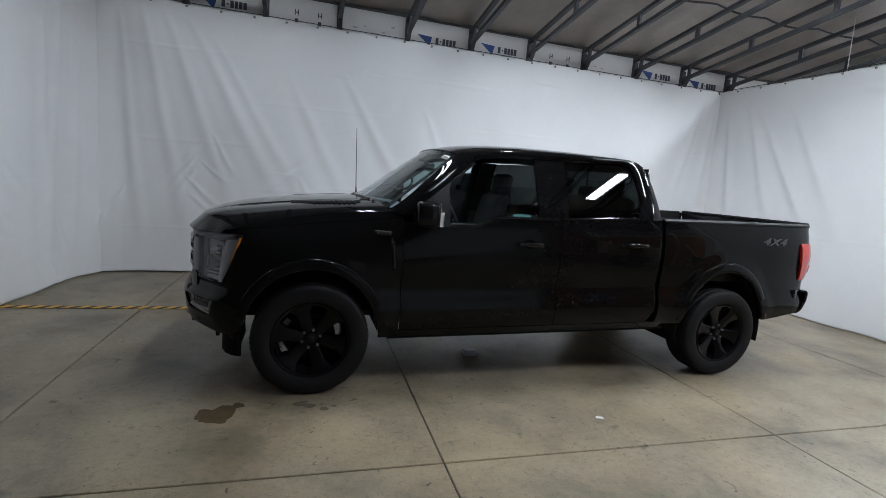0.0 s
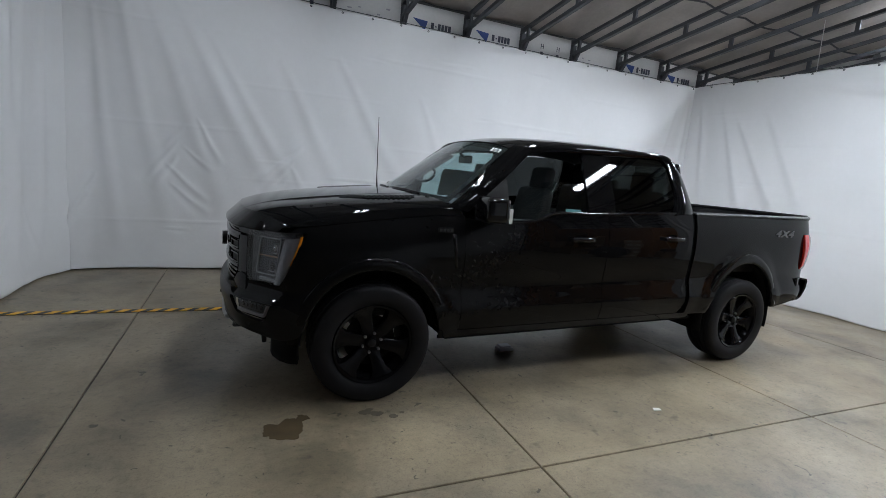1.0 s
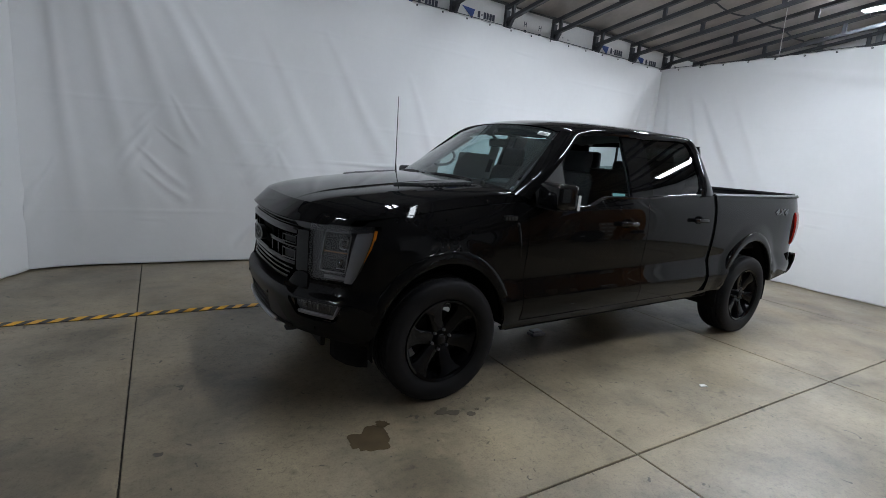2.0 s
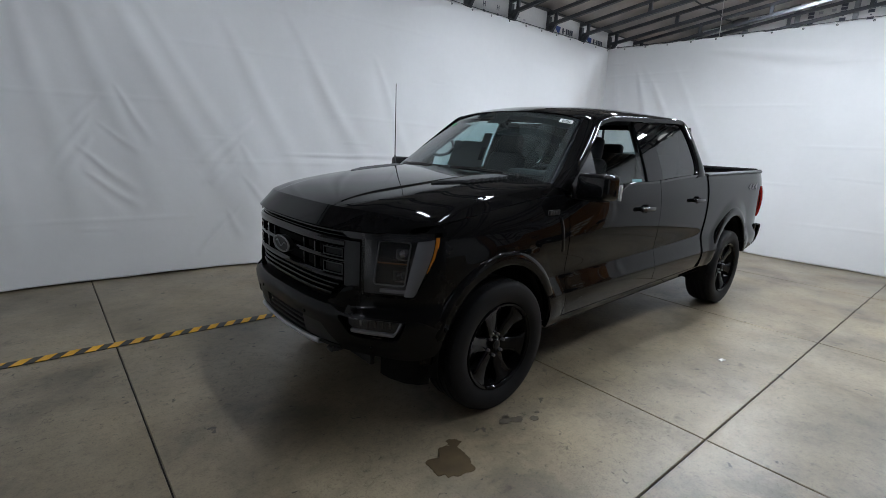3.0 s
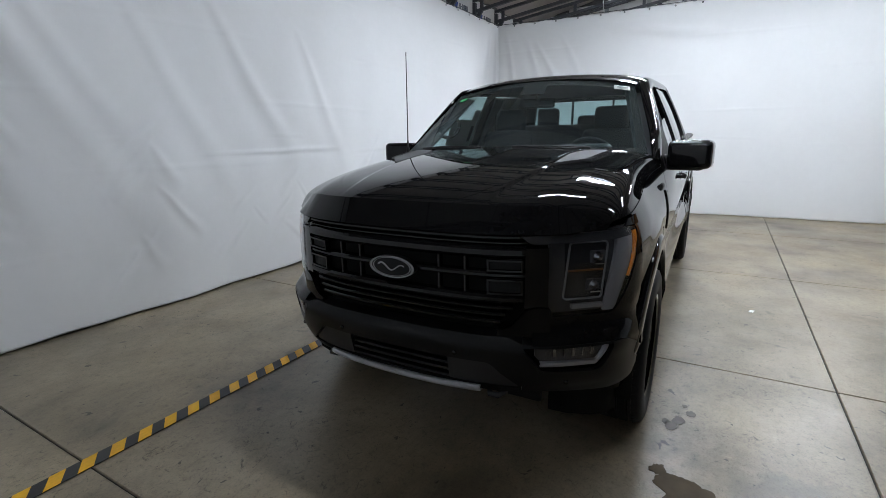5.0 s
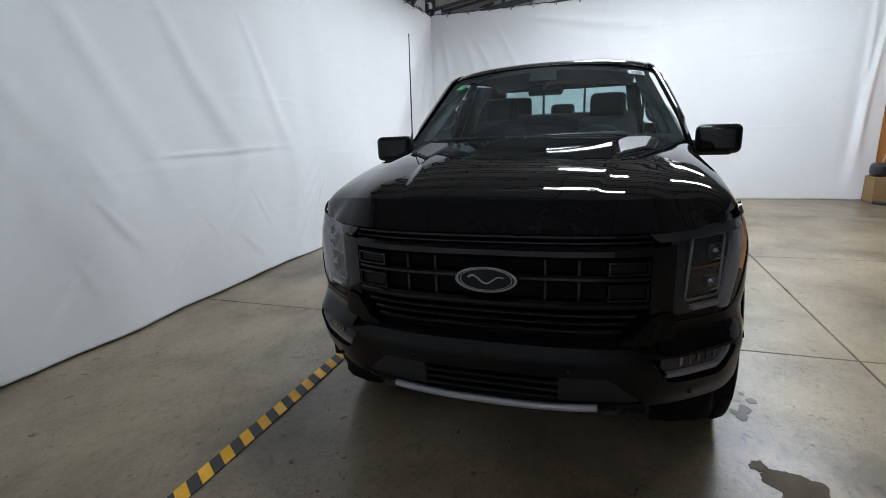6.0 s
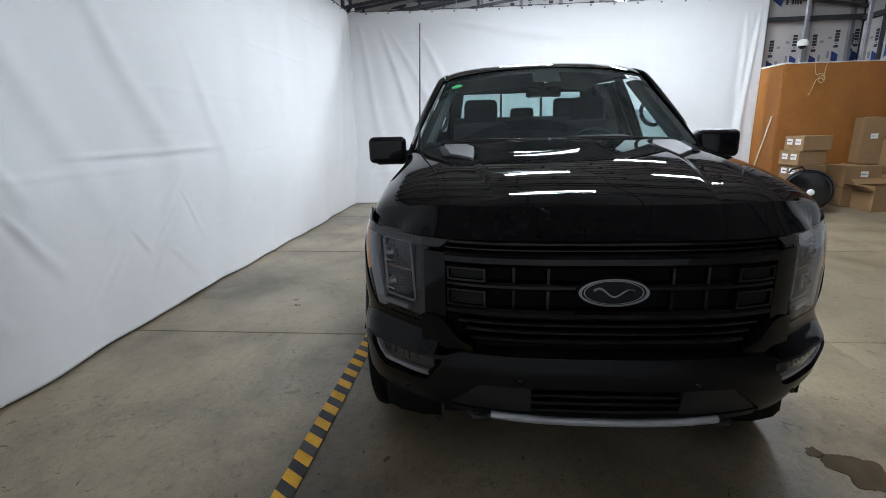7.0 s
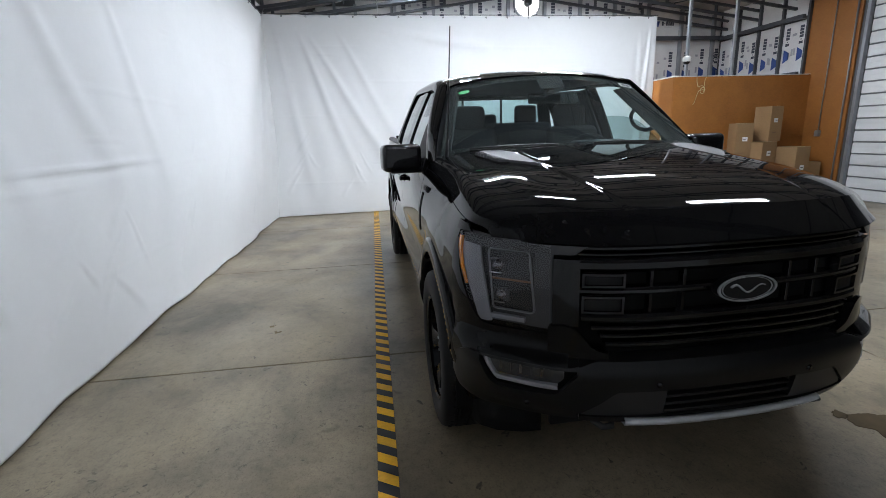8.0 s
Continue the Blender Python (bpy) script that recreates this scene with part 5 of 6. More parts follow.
# head lamps
GUIDE_IN = Curve((0.79, 0.918), (0.95, 0.952), (1.095, 0.985))
GUIDE_OUT = Curve((0.785, 0.976), (0.86, 1.006), (0.95, 1.043), (1.05, 1.078), (1.125, 1.094))
for s in (-1, 1):
    HI = Curve((at_y(0.54), 1.124), (at_y(0.60), 1.12), (at_y(0.665), 1.118), (at_x(-0.62), 1.122), (at_x(-0.54), 1.13), (at_x(-0.448), 1.13))
    lo_in = Curve((0.70, 0.785), (0.80, 0.785), (0.92, 0.785), (0.965, 0.796), (1.0, 0.842), (1.046, 0.926), (1.095, 1.064), (1.112, 1.127))
    L0, L1 = at_y(0.664), 1.112
    lamp = nose_panel("headlamp", s, L0, 1.10, lo_in, lambda l: HI(l) - 0.002, lamp_grey, truck, 40, 14, 0.045, 0.01, "head lamp with clear lens, grey light guide and amber marker", False)
    lens = nose_panel("lens", s, L0, L1, lambda l: lo_in(l) + 0.002, lambda l: HI(l) - 0.004, lens_clear, lamp, 44, 14, 0.004, 0.0, "clear lamp lens", False)
    lens.visible_shadow = False
    # brow that runs from a point beside the grille out to the corner
    nose_panel("brow", s, at_y(0.545), 1.06, lambda l: HI(l) - 0.006 - 0.032 * smooth(at_y(0.54), at_y(0.60), l), lambda l: HI(l) - 0.003, brow_grey, lamp, 40, 5, 0.006, 0.02, "smoky grey brow", False)
    # light guide: a pale C along the outer side and the bottom
    P = [[nose(l, z, s, 0.012 + 0.006 * abs(2 * w - 1) ** 2, False) for w, l in ((w, GUIDE_IN(z) + (GUIDE_OUT(z) - GUIDE_IN(z)) * w) for w in lin(0, 1, 9))] for z in lin(0.79, 1.095, 26)]
    part("light_guide", grid_bm(P, (-1, s, 0), 0.02), drl_white, lamp, "pale grey light guide", sharp=40)
    nose_panel("light_guide", s, 0.785, 0.922, lambda l: 0.803, lambda l: 0.82, drl_white, lamp, 14, 3, 0.02, 0.02, "pale grey light guide", False)
    # amber side marker
    P = [[nose(GUIDE_OUT(z) + 0.004 + w * (0.004 + 0.014 * smooth(0.92, 1.06, z)), z, s, 0.007, False) for w in lin(0, 1, 5)] for z in lin(0.925, 1.108, 16)]
    part("amber_marker", grid_bm(P, (-1, s, 0), 0.012), amber_lens, lamp, "amber side marker", sharp=40)
    # one rounded frame round the two lamp modules
    a, b, d, e, r = 0.775, 0.945, 0.842, 1.075, 0.016
    ring = []
    for cl, cz, q in ((b - r, e - r, 0), (a + r, e - r, 1), (a + r, d + r, 2), (b - r, d + r, 3)):
        for k in range(6):
            w = math.pi / 2 * (q + k / 5)
            ring.append(nose(cl + r * math.cos(w) - 0.028 * (e - cz) / (e - d), cz + r * math.sin(w), s, 0.03, False))
    part("module_frame", tube_bm(ring + ring[:1], 0.0042, 6), module_grey, lamp, "", sharp=60)
    nose_panel("module_back", s, a - 0.018, b - 0.006, lambda l: d + 0.002, lambda l: e - 0.002, lamp_dark, lamp, 14, 6, 0.041, 0.006, "", False)
    nose_panel("amber_strip", s, a - 0.012, b - 0.02, lambda l: 0.956, lambda l: 0.963, amber_dim, lamp, 10, 2, 0.036, 0.01, "", False)
    for zc in (1.012, 0.896):
        c = Vector(nose(0.90 - 0.12 * (1.012 - zc), zc, s, 0.05, False))
        m = Matrix.Translation(c) @ Matrix.Rotation(-math.radians(42) * s, 4, "Z")
        bm = box_bm((0.03, 0.07, 0.05), (0, 0.0, 0.0), 0.006, 2)
        bmesh.ops.transform(bm, matrix=m, verts=bm.verts)
        part("projector_box", bm, lamp_grey, lamp, "", False)
        bm = lathe_bm([(0.0, -0.034), (0.010, -0.031), (0.018, -0.024), (0.02, -0.016), (0.024, -0.014), (0.024, 0.0)], 20, m=m @ Matrix.Rotation(radians(-90), 4, "Z"))
        part("projector", bm, smoke_chrome, lamp, "round projector")
        bm = box_bm((0.008, 0.052, 0.005), (-0.026, 0.004 * s, -0.026), 0.001, 1)
        bmesh.ops.transform(bm, matrix=m, verts=bm.verts)
        part("projector_trim", bm, chrome, lamp, "", False)

# front bumper
LB = Curve((0.0, 0.70), (at_y(0.50), 0.70), (at_y(0.60), 0.672), (at_x(-0.6), 0.668), (at_x(-0.455), 0.608))
BB = Curve((0.0, 0.462), (at_y(0.45), 0.462), (at_y(0.65), 0.45), (at_x(-0.62), 0.43), (at_x(-0.50), 0.46), (at_x(-0.455), 0.52))
FOG0, FOG1 = 0.578, 0.945
FOG_LO = Curve((0.575, 0.655), (0.60, 0.625), (0.65, 0.566), (0.72, 0.556), (0.87, 0.548), (0.905, 0.566), (0.946, 0.655))
INSERT_HI = Curve((0.255, 0.585), (0.43, 0.583), (0.50, 0.53), (0.57, 0.475))
bumper = None
for s in (-1, 1):
    # bands left around the fog lamp opening and the lower grille
    b = nose_panel("front_bumper", s, 1e-6, FOG0, lambda l: 0.588 if l < 0.43 else max(INSERT_HI(l) + 0.005, BB(l)), LB, bumper_black, truck if bumper is None else bumper, 40, 12, 0.0, 0.02, "textured black front bumper", ledge=0.07)
    bumper = bumper or b
    nose_panel("bumper_corner", s, FOG1 - 0.001, PLEN - 0.16, BB, LB, bumper_black, bumper, 24, 16, 0.0, 0.02, ledge=0.07)
    nose_panel("bumper_lower", s, FOG0 - 0.001, FOG1 + 0.001, BB, lambda l: FOG_LO(l), bumper_black, bumper, 40, 12, 0.0, 0.02)
    nose_panel("bumper_lip", s, FOG0 - 0.002, FOG1 + 0.002, lambda l: 0.666, lambda l: LB(l) + 0.004, bumper_black, bumper, 16, 3, 0.0, 0.02, ledge=0.07)
    nose_panel("fog_pocket", s, FOG0 - 0.02, FOG1 + 0.02, lambda l: 0.54, lambda l: 0.675, void, bumper, 20, 4, 0.06, 0.01)
    fog = nose_panel("fog_lamp", s, 0.625, 0.915, lambda l: FOG_LO(l) + 0.03, lambda l: 0.668, lamp_grey, bumper, 20, 6, 0.032, 0.02, "grey fog lamp with a pale lower rim")
    P = []
    for w in lin(0, 1, 26):
        l, z = (0.645 + 0.31 * w, 0.585 - 0.006 * w) if w < 0.75 else (0.8775 + 0.045 * (w - 0.75) * 4, 0.5805 + 0.078 * ((w - 0.75) * 4) ** 1.3)
        n = (0.0, 1.0) if w < 0.75 else (-0.8 * (w - 0.75) * 4, 1 - (w - 0.75) * 3)
        P.append([nose(l + n[0] * k, z + n[1] * k, s, i) for k, i in ((-0.009, 0.026), (-0.008, 0.013), (0.0, 0.009), (0.011, 0.013), (0.013, 0.03))])
    part("fog_rim", grid_bm(P, (-1, s, 0), 0.004), drl_white, fog, "pale rim", sharp=50)
    nose_panel("fog_lens", s, 0.66, 0.885, lambda l: FOG_LO(l) + 0.045, lambda l: 0.662, lens_clear, fog, 16, 4, 0.016, 0.0, "clear fog lamp lens").visible_shadow = False
    for k in range(5):
        c = Vector(nose(0.70 + 0.04 * k, 0.636, s, 0.028))
        part("fog_rib", box_bm((0.01, 0.004 if k % 2 else 0.012, 0.034), c, 0.001, 1, m=Matrix.Rotation(-0.6 * s, 4, "Z")), smoke_chrome, fog, "", False)
    # lower inserts
    nose_panel("bumper_insert", s, at_y(0.262), 0.56, lambda l: 0.466, INSERT_HI, insert_dark, bumper, 24, 5, 0.008, 0.02, "dark grey lower insert")
    nose_panel("lower_lip", s, 1e-6, at_y(0.56), lambda l: 0.447, lambda l: 0.472, bumper_black, bumper, 20, 4, 0.0, 0.03)
    for y, z in ((0.30, 0.615), (0.72, 0.50)):
        c = Vector(nose(at_y(y), z, s, -0.002))
        part("parking_sensor", lathe_bm([(0.0, -0.004), (0.009, -0.004), (0.011, 0.0), (0.012, 0.004)], 16, m=Matrix.Translation(c) @ Matrix.Rotation(radians(-90) - 0.1 * s, 4, "Z")), gloss_trim, bumper)
    hook = [(-0.74, s * 0.425, 0.43), (-0.81, s * 0.41, 0.418), (-0.85, s * 0.43, 0.412), (-0.85, s * 0.465, 0.412), (-0.81, s * 0.485, 0.418), (-0.74, s * 0.47, 0.43)]
    part("tow_hook", tube_bm(hook, 0.013, 8), frame_steel, truck, "black steel tow hook")
    P = [[(x, s * y, z) for z in lin(0.265, 0.56, 6)] for x, y in ((-0.62, 0.62), (-0.615, 0.70), (-0.58, 0.80), (-0.53, 0.86), (-0.475, 0.885))]
    part("air_deflector", grid_bm(P, (-1, s, 0), 0.02), void, truck, "black plastic air deflector ahead of the wheel")
for k, z in enumerate((0.485, 0.515, 0.545)):
    nose_bar("lower_grille_bar", at_y(0.262), z, 0.012, 0.04, plastic, bumper, 0.0)
part("lower_grille_backing", box_bm((0.02, 0.56, 0.13), (-0.87, 0, 0.525)), void, bumper, "", False)
P = [[nose(max(abs(u), 1e-6), z + 0.010 * (abs(u) / 0.41) ** 2, 1 if u >= 0 else -1, k, False) for k, z in ((0.0, 0.462), (-0.016, 0.458), (-0.018, 0.444), (-0.008, 0.432), (0.03, 0.424), (0.08, 0.420))] for u in lin(-0.405, 0.405, 33)]
part("skid_plate", grid_bm(P, (-1, 0, -0.3), 0.006), silver, bumper, "silver skid plate strip")
part("air_dam", box_bm((0.03, 1.2, 0.12), (-0.66, 0, 0.38), 0.008), plastic, truck, "", False)

# mirrors, handles, badges
for s in (-1, 1):
    mirror = part("door_mirror", box_bm((0.165, 0.245, 0.17), (0.755, s * 1.055, 1.362), 0.035, 4, m=Matrix.Rotation(0.12 * s, 4, "Z")), gloss_trim, truck, "gloss black door mirror")
    part("mirror_lower", box_bm((0.145, 0.21, 0.085), (0.755, s * 1.035, 1.31), 0.028, 3, m=Matrix.Rotation(0.12 * s, 4, "Z")), plastic, mirror)
    part("mirror_arm", box_bm((0.085, 0.16, 0.06), (0.775, s * 0.90, 1.33), 0.02, 3, m=Matrix.Rotation(-0.1 * s, 4, "X")), plastic, mirror)
    part("mirror_glass", box_bm((0.004, 0.205, 0.135), (0.840, s * 1.06, 1.368), 0.001, 1, m=Matrix.Rotation(0.12 * s, 4, "Z")), chrome, mirror, "mirror glass")
    part("turn_repeater", box_bm((0.02, 0.06, 0.05), (0.715, s * 0.99, 1.31), 0.008, 2), plastic, mirror)
    for x, z in ((1.635, 1.163), (2.635, 1.197)):
        y = side(x, z)
        cup = lathe_bm([(0.0, 0.0), (0.035, -0.002), (0.048, 0.003)], 20, m=Matrix.Translation((x, s * (y + 0.002), z)) @ Matrix.Diagonal((1.25, s, 0.75, 1)))
        h = part("door_handle", box_bm((0.215, 0.026, 0.036), (x, s * (y + 0.034), z), 0.012, 3), gloss_trim, truck, "gloss black door handle")
        part("handle_cup", cup, gloss_trim, h)
        for k in (-0.085, 0.085):
            part("handle_foot", box_bm((0.03, 0.04, 0.028), (x + k, s * (y + 0.012), z), 0.008, 2), gloss_trim, h)
    # fender badge and air outlet
    part("fender_badge", box_bm((0.12, 0.012, 0.036), (0.475, s * (side(0.475, 1.19) + 0.003), 1.19), 0.006, 2), badge_dark, truck, "dark fender badge")
    for k in range(4):
        part("badge_bar", box_bm((0.018, 0.004, 0.02), (0.435 + 0.027 * k, s * (side(0.475, 1.19) + 0.0105), 1.19), 0.001, 1), plastic_grey, truck, "", False)
    P = []
    for u in lin(0, 1, 8):
        z = 0.93 + 0.235 * u
        x = 0.585 - 0.03 * u
        P.append([(x, s * (side(x, z) - 0.004), z), (x - 0.012, s * (side(x, z) + 0.008), z), (x - 0.026, s * (side(x, z) + 0.006), z), (x - 0.034, s * (side(x, z) - 0.004), z)])
    part("fender_outlet_trim", grid_bm(P, (0, s, 0), 0.004), gloss_trim, truck)

# raised lettering on the bed sides
for s in (-1, 1):
    cu = bpy.data.curves.new("lettering", "FONT")
    cu.body, cu.size, cu.extrude, cu.shear, cu.align_x = "4X4", 0.12, 0.003, 0.35, "CENTER"
    cu.space_character, cu.offset = 1.12, 0.004
    tmp = new("tmp_lettering", cu)
    me = bpy.data.meshes.new_from_object(tmp.evaluated_get(bpy.context.evaluated_depsgraph_get()))
    bpy.data.objects.remove(tmp)
    bm = bmesh.new()
    bm.from_mesh(me)
    bpy.data.meshes.remove(me)
    for v in bm.verts:
        x = 4.19 - s * v.co.x * 1.28 if s > 0 else 4.19 + v.co.x * 1.28
        z = 1.262 + v.co.y * 0.75
        v.co = Vector((x, s * (side(x, z) + 0.003 + max(v.co.z, 0)), z))
    bmesh.ops.recalc_face_normals(bm, faces=bm.faces)
    part("bed_lettering", bm, letter_grey, truck, "grey lettering 4X4", False)

# antenna
ant = part("antenna", tube_bm([(0.452, 0.80, 1.46), (0.425, 0.775, 2.07)], 0.0046, 6, 0.0032), black_rubber, truck, "thin black whip antenna")
part("antenna_base", tube_bm([(0.462, 0.81, 1.36), (0.452, 0.80, 1.47)], 0.012, 8, 0.006), black_rubber, ant)

# wheels
def wheel(x, s, zc):
    base = Matrix.Translation((x, 0, zc))
    prof_t = [(0.268, -0.115), (0.290, -0.137), (0.34, -0.142), (0.375, -0.138), (0.396, -0.128), (0.404, -0.112), (0.408, -0.08), (0.398, -0.076), (0.398, -0.068), (0.410, -0.064), (0.411, -0.03), (0.399, -0.026), (0.399, -0.018), (0.411, -0.014),
              (0.411, 0.014), (0.399, 0.018), (0.399, 0.026), (0.411, 0.03), (0.410, 0.064), (0.398, 0.068), (0.398, 0.076), (0.408, 0.08), (0.404, 0.112), (0.396, 0.128), (0.375, 0.138), (0.34, 0.142), (0.29, 0.137), (0.268, 0.115)]
    y0 = s * 0.855
    m = Matrix.Translation((x, y0, zc)) @ Matrix.Diagonal((1, s, 1, 1))
    rim = part("wheel", lathe_bm([(0.255, 0.125), (0.270, 0.132), (0.276, 0.124), (0.262, 0.112), (0.235, 0.06), (0.225, -0.11), (0.262, -0.13), (0.25, -0.13), (0.215, -0.10), (0.222, 0.06), (0.25, 0.11)], 64, m=m), rim_black, truck, "black six-spoke alloy wheel", sharp=35)
    part("tyre", lathe_bm(prof_t, 72, m=m), rubber, rim, "black tyre", sharp=50)
    blocks = []
    for k in range(60):
        a = 2 * math.pi * (k + 0.5) / 60
        for side_ in (-1, 1):
            b = box_bm((0.026, 0.03, 0.012), (0, 0, 0))
            bmesh.ops.transform(b, matrix=m @ Matrix.Rotation(a, 4, "Y") @ Matrix.Translation((0, side_ * 0.104, 0.4)) @ Matrix.Rotation(side_ * -0.35, 4, "X"), verts=b.verts)
            blocks.append(b)
    tagged(part("tread", join_bm(*blocks), rubber, rim, "", False), kind="stuff")
    part("brake_disc", lathe_bm([(0.0, 0.03), (0.175, 0.03), (0.175, 0.0), (0.0, 0.0)], 32, m=m), void, rim, "", sharp=35)
    part("wheel_hub", lathe_bm([(0.0, 0.098), (0.034, 0.096), (0.04, 0.09), (0.043, 0.072), (0.085, 0.078), (0.098, 0.066), (0.10, 0.02)], 36, m=m), rim_black, rim, "", sharp=35)
    for k in range(6):
        a = 2 * math.pi * (k + 0.5) / 6 + 0.2
        half = [(0.034, 0.055), (0.043, 0.10), (0.044, 0.14), (0.047, 0.175), (0.056, 0.205), (0.078, 0.232), (0.10, 0.243), (0.104, 0.252), (0.045, 0.269)]
        out = half + [(0.0, 0.272)] + [(-p, q) for p, q in half[::-1]]
        bm = prism_bm(out, 0.03, 0.082, "y", 0.0)
        for v in bm.verts:
            r = v.co.z
            if v.co.y > 0.05:
                v.co.y += 0.028 * smooth(0.1, 0.26, r)
        top = [e for e in bm.edges if all(v.co.y > 0.06 for v in e.verts)]
        bmesh.ops.bevel(bm, geom=top, offset=0.007, segments=2, profile=0.5, affect="EDGES")
        bmesh.ops.transform(bm, matrix=m @ Matrix.Rotation(a, 4, "Y"), verts=bm.verts)
        bmesh.ops.recalc_face_normals(bm, faces=bm.faces)
        part("spoke", bm, rim_black, rim, "", sharp=35)
        b = 2 * math.pi * k / 6 + 0.3
        nut = lathe_bm([(0.0, 0.1), (0.007, 0.098), (0.010, 0.09), (0.010, 0.07)], 8, m=m @ Matrix.Translation((0.066 * math.cos(b), 0, 0.066 * math.sin(b))))
        part("lug_nut", nut, module_metal, rim, "grey metal lug nut", False)
    cap = part("centre_cap", lathe_bm([(0.0, 0.104), (0.022, 0.102), (0.028, 0.096)], 24, m=m), badge_dark, rim)
    return rim


for s in (-1, 1):
    wheel(0.0, s, ZF)
    wheel(WB, s, ZR)

# underbody
for s in (-1, 1):
    part("frame_rail", box_bm((5.2, 0.09, 0.16), (1.95, s * 0.43, 0.52), 0.01), frame_steel, truck, "", False)
part("front_axle", tube_bm([(0.0, -0.75, 0.40), (0.0, 0.75, 0.40)], 0.045, 12), frame_steel, truck)
part("rear_axle", tube_bm([(WB, -0.75, 0.412), (WB, 0.75, 0.412)], 0.055, 12), frame_steel, truck)
part("differential", lathe_bm([(0.0, -0.14), (0.1, -0.12), (0.16, 0.0), (0.1, 0.12), (0.0, 0.14)], 20, m=Matrix.Translation((WB, 0.0, 0.40))), frame_steel, truck)
part("transfer_case", box_bm((0.7, 0.4, 0.28), (1.25, 0, 0.48), 0.06, 2), frame_steel, truck)
part("exhaust_pipe", tube_bm([(0.7, 0.3, 0.42), (2.2, 0.32, 0.42), (3.0, 0.5, 0.48), (3.4, 0.55, 0.62), (4.1, 0.6, 0.5), (4.7, 0.7, 0.5)], 0.04, 10), frame_steel, truck)
part("fuel_tank", box_bm((1.1, 0.4, 0.22), (2.35, -0.62, 0.50), 0.05, 2), frame_steel, truck)

# cargo bed
part("bed_floor", box_bm((1.83, 1.7, 0.04), (3.83, 0, 0.90)), plastic, truck, "", False)
part("bed_headboard", box_bm((0.03, 1.72, 0.56), (2.95, 0, 1.15), 0.005), paint, truck, "", False)
tailgate = part("tailgate", box_bm((0.06, 1.62, 0.56), (4.775, 0, 1.185), 0.015, 3), paint, truck, "black tailgate")
part("tailgate_cap", box_bm((0.075, 1.62, 0.03), (4.775, 0, 1.475), 0.01, 2), plastic, tailgate)
part("tailgate_handle", box_bm((0.02, 0.22, 0.06), (4.81, 0, 1.38), 0.008), plastic, tailgate)
P = []
for u in lin(-1, 1, 33):
    x = 4.89 - 0.14 * abs(u) ** 4
    P.append([(x - 0.10, 0.955 * u, 0.835), (x - 0.02, 0.965 * u, 0.828), (x, 0.965 * u, 0.80), (x, 0.96 * u, 0.72), (x - 0.03, 0.95 * u, 0.63), (x - 0.08, 0.945 * u, 0.595), (x - 0.2, 0.94 * u, 0.59)])
rb = part("rear_bumper", grid_bm(P, (1, 0, 0), 0.02), gloss_trim, truck, "black rear bumper", sharp=45)
for s in (-1, 1):
    P = [[(x, s * (side(min(x, 4.78), 0.75) - 0.0 - 0.05 * smooth(4.6, 4.82, x)), z) for z in lin(0.575 + 0.05 * (x - 4.2), 0.832, 6)] for x in lin(4.55, 4.82, 8)]
    part("bumper_end", grid_bm(P, (0, s, 0), 0.02), gloss_trim, rb)

# cab back with its window
for name, y0, y1, z0, z1, material in (("cab_back_lower", -0.9, 0.9, 0.56, 1.455, paint), ("cab_back_upper", -0.66, 0.66, 1.83, 1.90, paint), ("cab_back_post", -0.80, -0.66, 1.455, 1.86, paint), ("cab_back_post", 0.66, 0.80, 1.455, 1.86, paint)):
    P = [[(2.90 - 0.10 * (z - 1.2) ** 2 * (z > 1.2), y * (1 - 0.22 * max(z - 1.45, 0)), z) for z in lin(z0, z1, 8)] for y in lin(y0, y1, 9)]
    part(name, grid_bm(P, (1, 0, 0), 0.03), material, truck)
for y0, y1 in ((-0.66, -0.225), (-0.215, 0.215), (0.225, 0.66)):
    P = [[(2.885 - 0.10 * (z - 1.2) ** 2, y * (1 - 0.22 * max(z - 1.45, 0)), z) for z in lin(1.46, 1.825, 5)] for y in lin(y0, y1, 4)]
    part("back_window", grid_bm(P, (1, 0, 0)), glass_side, truck, "clear pane of the sliding back window").visible_shadow = False
for y in (-0.22, 0.22):
    part("window_divider", box_bm((0.02, 0.022, 0.38), (2.862, y * 0.96, 1.645), 0.003, 1), plastic, truck, "", False)

# cab interior
cabin = part("cabin_floor", box_bm((2.2, 1.66, 0.05), (1.75, 0, 0.62)), dash_grey, truck, "", False)
part("headliner", grid_bm([[(x, y, ROOF(x) - 0.05 - 0.05 * (y / 0.66) ** 2) for y in lin(-0.66, 0.66, 7)] for x in lin(1.06, 2.78, 12)], (0, 0, -1), 0.01), dash_grey, truck)
P = []
for p in lin(-1, 1, 21):
    y = 0.80 * p
    P.append([(0.40 + 0.15 * p * p, y, 1.365), (0.62, y, 1.375), (0.86, y, 1.36 + 0.03 * math.exp(-((y + 0.37) / 0.2) ** 2)), (0.98, y, 1.31), (1.0, y, 1.16), (0.93, y, 0.95)])
part("dashboard", grid_bm(P, (0.3, 0, 1), 0.02), dash_top, truck, "dark grey dashboard", sharp=40)
part("dash_screen", box_bm((0.03, 0.30, 0.19), (0.985, 0.0, 1.30), 0.01, 2, m=Matrix.Rotation(-0.25, 4, "Y")), gloss_trim, truck, "dark dashboard screen")
part("instrument_hood", box_bm((0.2, 0.36, 0.09), (0.93, -0.37, 1.38), 0.03, 3), dash_grey, truck)
wheel_m = Matrix.Translation((1.14, -0.37, 1.285)) @ Matrix.Rotation(radians(-24), 4, "Y")
